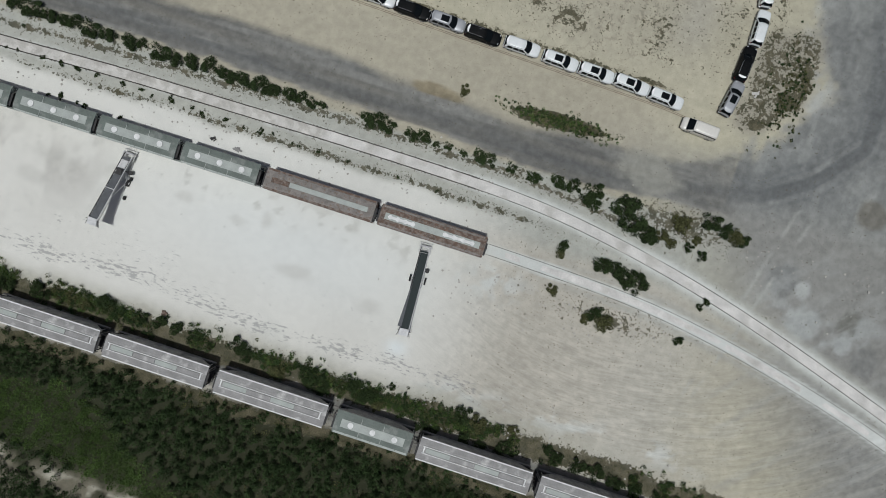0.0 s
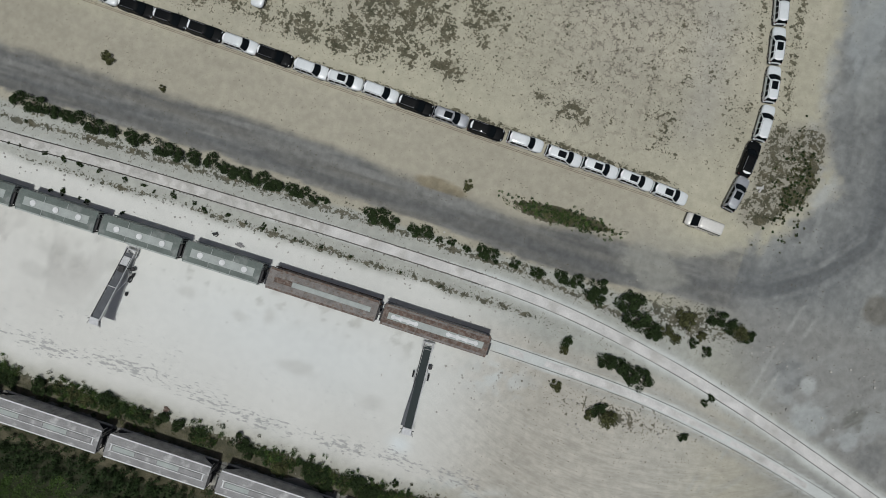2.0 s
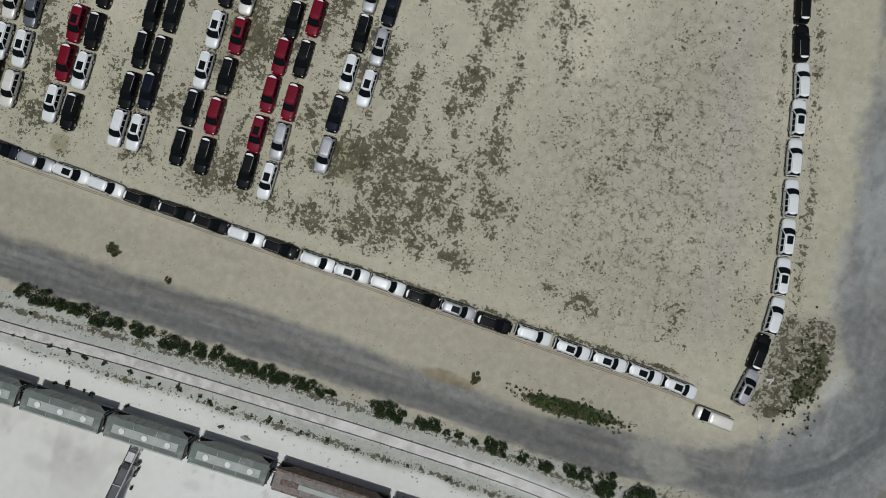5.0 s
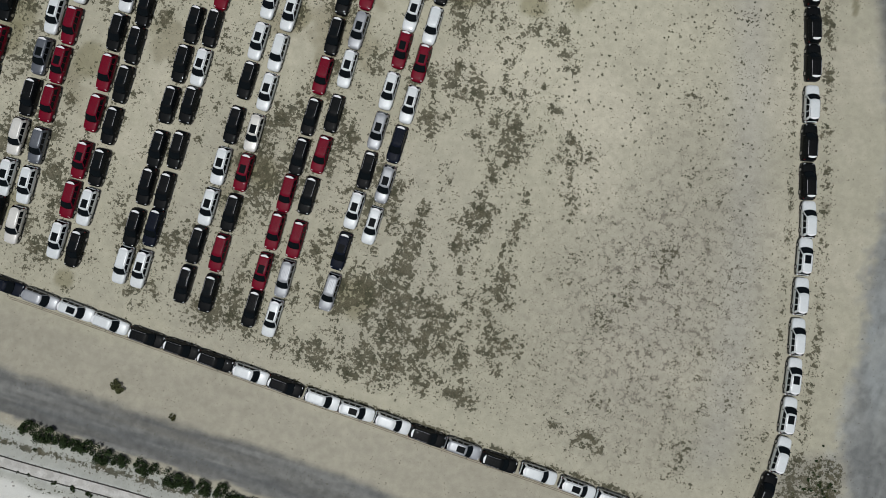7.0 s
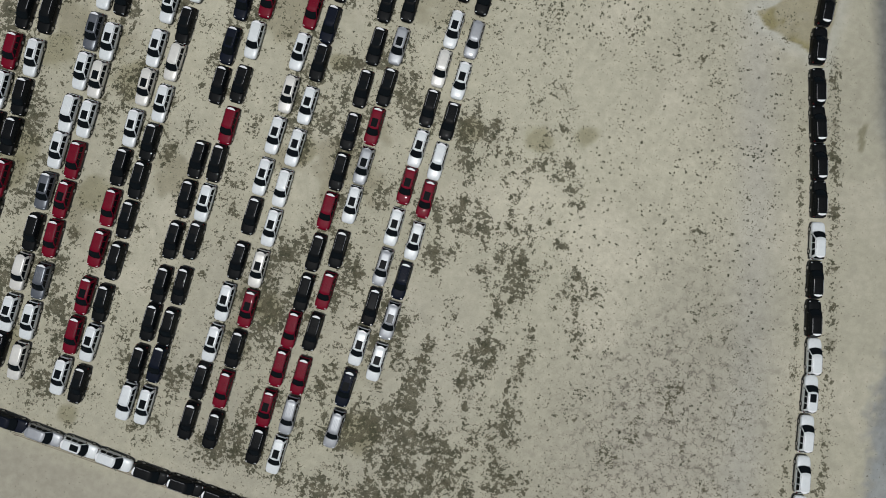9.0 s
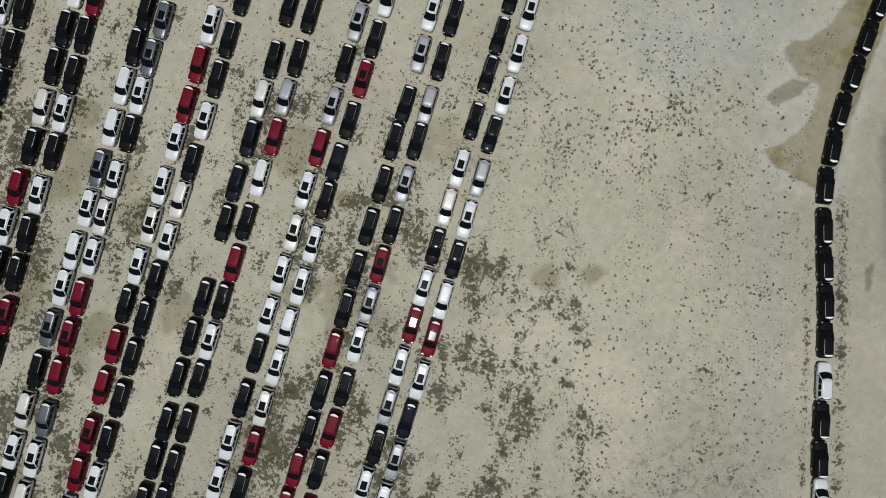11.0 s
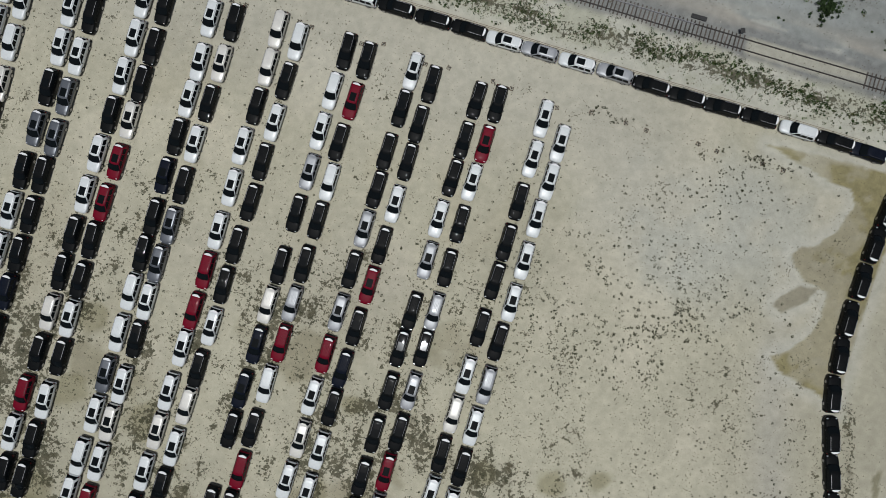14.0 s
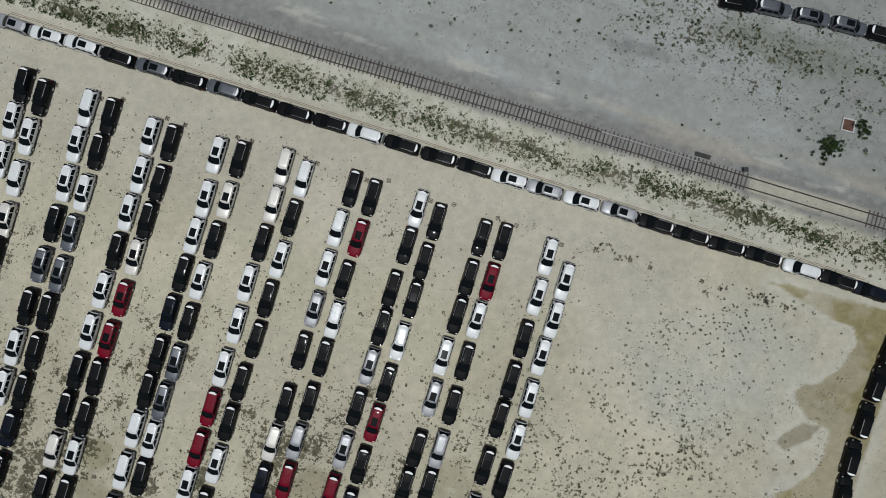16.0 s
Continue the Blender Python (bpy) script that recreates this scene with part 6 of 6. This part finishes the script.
def weeds():
    """Small tufts, scattered where the ground is overgrown."""
    rng = np.random.RandomState(5)
    n = 170000
    x, y = rng.uniform(-62, 122, n), rng.uniform(-190, 27, n)
    cover = COVER["weed"][np.searchsorted(COVER["y"], y), np.searchsorted(COVER["x"], x)]
    keep = rng.rand(n) < 0.55 * np.clip(cover - 0.1, 0, 1) ** 1.3
    x, y, cover = x[keep], y[keep], cover[keep]
    z = ground_height(x, y)
    lush = (y > 20) | (y < -149) | ((np.abs(y + 20.8) < 2) & (x < 0))
    for name, pick, mat, words in (("weeds", ~lush, WEED, "sparse grey-green weed tufts on sand"), ("grass_tufts", lush, LEAF_DRY, "olive grass tufts beside the tracks")):
        clumps = [(a, b, c + 0.04, s, k) for a, b, c, s, k in zip(x[pick], y[pick], z[pick], rng.uniform(0.05, 0.24, pick.sum()), rng.randint(4, 9, pick.sum()))]
        tagged(leaf_object(name, leaf_cloud(rng, clumps, 0.085), mat), words, "weeds", kind="stuff")


weeds()


def single_weeds():
    """Low dark plants standing apart on the bare parts of the field."""
    rng = np.random.RandomState(21)
    clumps = []
    for cx, cy, sx, sy, n, tall in ((15, -118.5, 10, 4.5, 700, 0.27), (8, -134, 6, 4, 130, 0.18), (22, -114, 8, 6, 260, 0.24), (27, -143.2, 2.5, 0.6, 40, 0.2), (3, -143.6, 3, 0.6, 50, 0.22), (7, -139, 3, 2, 50, 0.18), (0, -100, 8, 16, 240, 0.18), (-14, -92, 5, 16, 260, 0.2), (3, -72, 7, 14, 420, 0.2), (62, -104, 22, 10, 560, 0.22), (60, -128, 24, 9, 200, 0.16)):
        x, y = rng.normal(cx, sx, n), rng.normal(cy, sy, n)
        keep = fbm(x, y, 4.5, 72) + rng.uniform(-0.1, 0.1, n) > 0.46
        keep &= (y > -145) & (y < -36) & (within(POND, x, y) < -0.5) & (x > np.interp(-y, [36, 75, 115, 150], [-28, -22, -11, -10]))
        for a, b, c in zip(x[keep], y[keep], ground_height(x[keep], y[keep])):
            r = tall * rng.uniform(0.45, 1.2)
            clumps.append((a, b, c + 0.06, r, 10 + 45 * r))
    tagged(leaf_object("weed_plants", leaf_cloud(rng, clumps, 0.08), WEED), "dark single weed plants on bare sand", "weeds", kind="stuff")


single_weeds()


# ---- small things ----
def row_marker(m):
    thing = empty("row_marker", m, "small crossed timber marker standing at a parking row", "marker", "row markers")
    bm = bmesh.new()
    for a, b in (((-0.26, -0.26), (0.26, -0.26)), ((0.26, -0.26), (0.26, 0.26)), ((0.26, 0.26), (-0.26, 0.26)), ((-0.26, 0.26), (-0.26, -0.26))):
        bar(bm, (*a, 0.05), (*b, 0.05), 0.04, 4)
    part("base_frame", bm, WOOD, thing)
    for a in (45, -45):
        bm = bmesh.new()
        box(bm, -0.33, 0.33, -0.035, 0.035, 0.07, 0.12)
        part("cross_slat", bm, DARK_STEEL, thing).matrix_basis = pose(0, 0, 0.0 if a > 0 else 0.055, 0, 0, a)
    bm = bmesh.new()
    bar(bm, (0, 0, 0.1), (0, 0, 0.75), 0.03, 6)
    part("post", bm, WOOD, thing)
    return thing


marker = None
for x, dy in ((111.3, 0), (108.2, 11), (101.5, 9), (98.5, 1), (91.7, 7), (89.0, 8), (81.4, 2), (79.3, 1), (71.3, 0), (69.5, 2), (62.1, 3), (59.1, -6), (52.6, 3), (49.3, -2), (42.8, -3), (40.0, -1), (33.1, 5), (28.3, -4), (23.2, -4), (20.2, -3), (12.7, -7), (9.9, -5), (3.3, -8), (0.2, -8)):
    m = pose(x, -142.5 + dy / 10, 0.01, 0, 0, random.uniform(-25, 25))
    marker = copy_thing(marker, m) if marker else row_marker(m)


def pipeline(name, points, label, r=0.018):
    thing = empty(name, Matrix(), label, "pipe")
    line = smooth_line(points, 0.5)
    for off in (0.0, 0.22):
        part("pipe_run", rail_mesh(line + np.array((0, off)), 0, 0.03, 2 * r, 2 * r), WOOD, thing)


pipeline("pipe", [(80, -30.6), (60, -30.0), (20, -28.65), (-10, -27.7), (-26, -27.3), (-30, -26.9), (-33.5, -25.6), (-36, -24.5)], "pair of thin brown pipes lying beside parked cars")
pipeline("pipe", [(122, -149.3), (60, -149.9), (0, -150.6), (-14, -150.8)], "pair of thin brown pipes lying along the north line")

# sheet, square board and masonry pit beside the northern track
thing = empty("trackside_box", pose(18.0, -160.15, 0.05, 0, 0, 1.5), "low dark steel cabinet lying beside the track", "box")
bm = bmesh.new()
box(bm, -1.05, 1.05, -0.26, 0.26, 0, 0.35, 0.03)
part("body", bm, DARK_STEEL, thing)
bm = bmesh.new()
box(bm, -1.1, 1.1, -0.3, 0.3, 0.35, 0.39, 0.01)
part("lid", bm, DARK_STEEL, thing)
thing = empty("track_sign", pose(11.8, -160.0, 0.05, 0, 0, 20), "dark square board on a short post by the track", "sign")
bm = bmesh.new()
bar(bm, (0, 0, 0), (0, 0, 0.9), 0.05, 6)
part("post", bm, DARK_STEEL, thing)
bm = bmesh.new()
box(bm, -0.33, 0.33, -0.33, 0.33, 0.9, 0.94, 0.01)
part("board", bm, DARK_STEEL, thing)
thing = empty("masonry_pit", pose(-0.4, -170.7, 0.0, 0, 0, 3), "square pit with pale concrete rim and red clay floor", "pit")
for k in range(4):
    bm = bmesh.new()
    box(bm, -0.95, 0.95, -0.95, -0.77, 0, 0.28, 0.02)
    part("rim", bm, CONCRETE, thing).matrix_basis = pose(0, 0, 0.002 * k, 0, 0, 90 * k)
bm = bmesh.new()
box(bm, -0.77, 0.77, -0.77, 0.77, 0, 0.07)
part("floor", bm, BRICK_RED, thing)


def debris(x, y, mat, words, long=0.6, seed=1):
    """A few bent scraps lying together."""
    rng = random.Random(seed)
    thing = empty("scrap", pose(x, y, 0.02, 0, 0, rng.uniform(0, 180)), words, "scrap")
    for k in range(4):
        bm = bmesh.new()
        w, l = rng.uniform(0.06, 0.22), rng.uniform(0.3, 1.0) * long
        box(bm, -l, l, -w, w, 0, rng.uniform(0.05, 0.2), 0.02)
        part("piece", bm, mat, thing).matrix_basis = pose(rng.uniform(-0.4, 0.4), rng.uniform(-0.3, 0.3), 0.03 * k, 0, 0, rng.uniform(-40, 40))


debris(35.5, -4.0, DARK_STEEL, "small heap of dark scrap iron on powder", 0.45, 1)
debris(32.0, -3.6, STEEL_PALE, "pale bent scrap strips on powder", 0.7, 2)
debris(34.6, 21.5, RUST_RED, "red rusty scrap with a bar beside shrubs", 0.5, 3)
debris(-35.8, -33.0, CONCRETE, "broken pale concrete post in scrub", 0.6, 4)


def rubble():
    rng = np.random.RandomState(8)
    boxes = []
    for cx, cy, sx, sy, n in ((-8, 4.5, 6, 3, 90), (-28, 4, 6, 2, 70), (-27, -10.5, 5, 1.6, 130), (20, -6, 45, 1.4, 320), (10, -11.5, 50, 1.0, 260), (-10, 22, 14, 2, 120), (20, -157, 50, 1.2, 160)):
        for _ in range(n):
            x, y, s = rng.normal(cx, sx), rng.normal(cy, sy), rng.uniform(0.08, 0.3)
            boxes.append(((x, y, s * 0.2), (s, s * rng.uniform(0.6, 1), s * 0.6), rng.uniform(0, 3)))
    tagged(joined_boxes("rubble", boxes, STONE, None), "pale loose stones and clods on sandy ground", "stones", kind="stuff")


rubble()
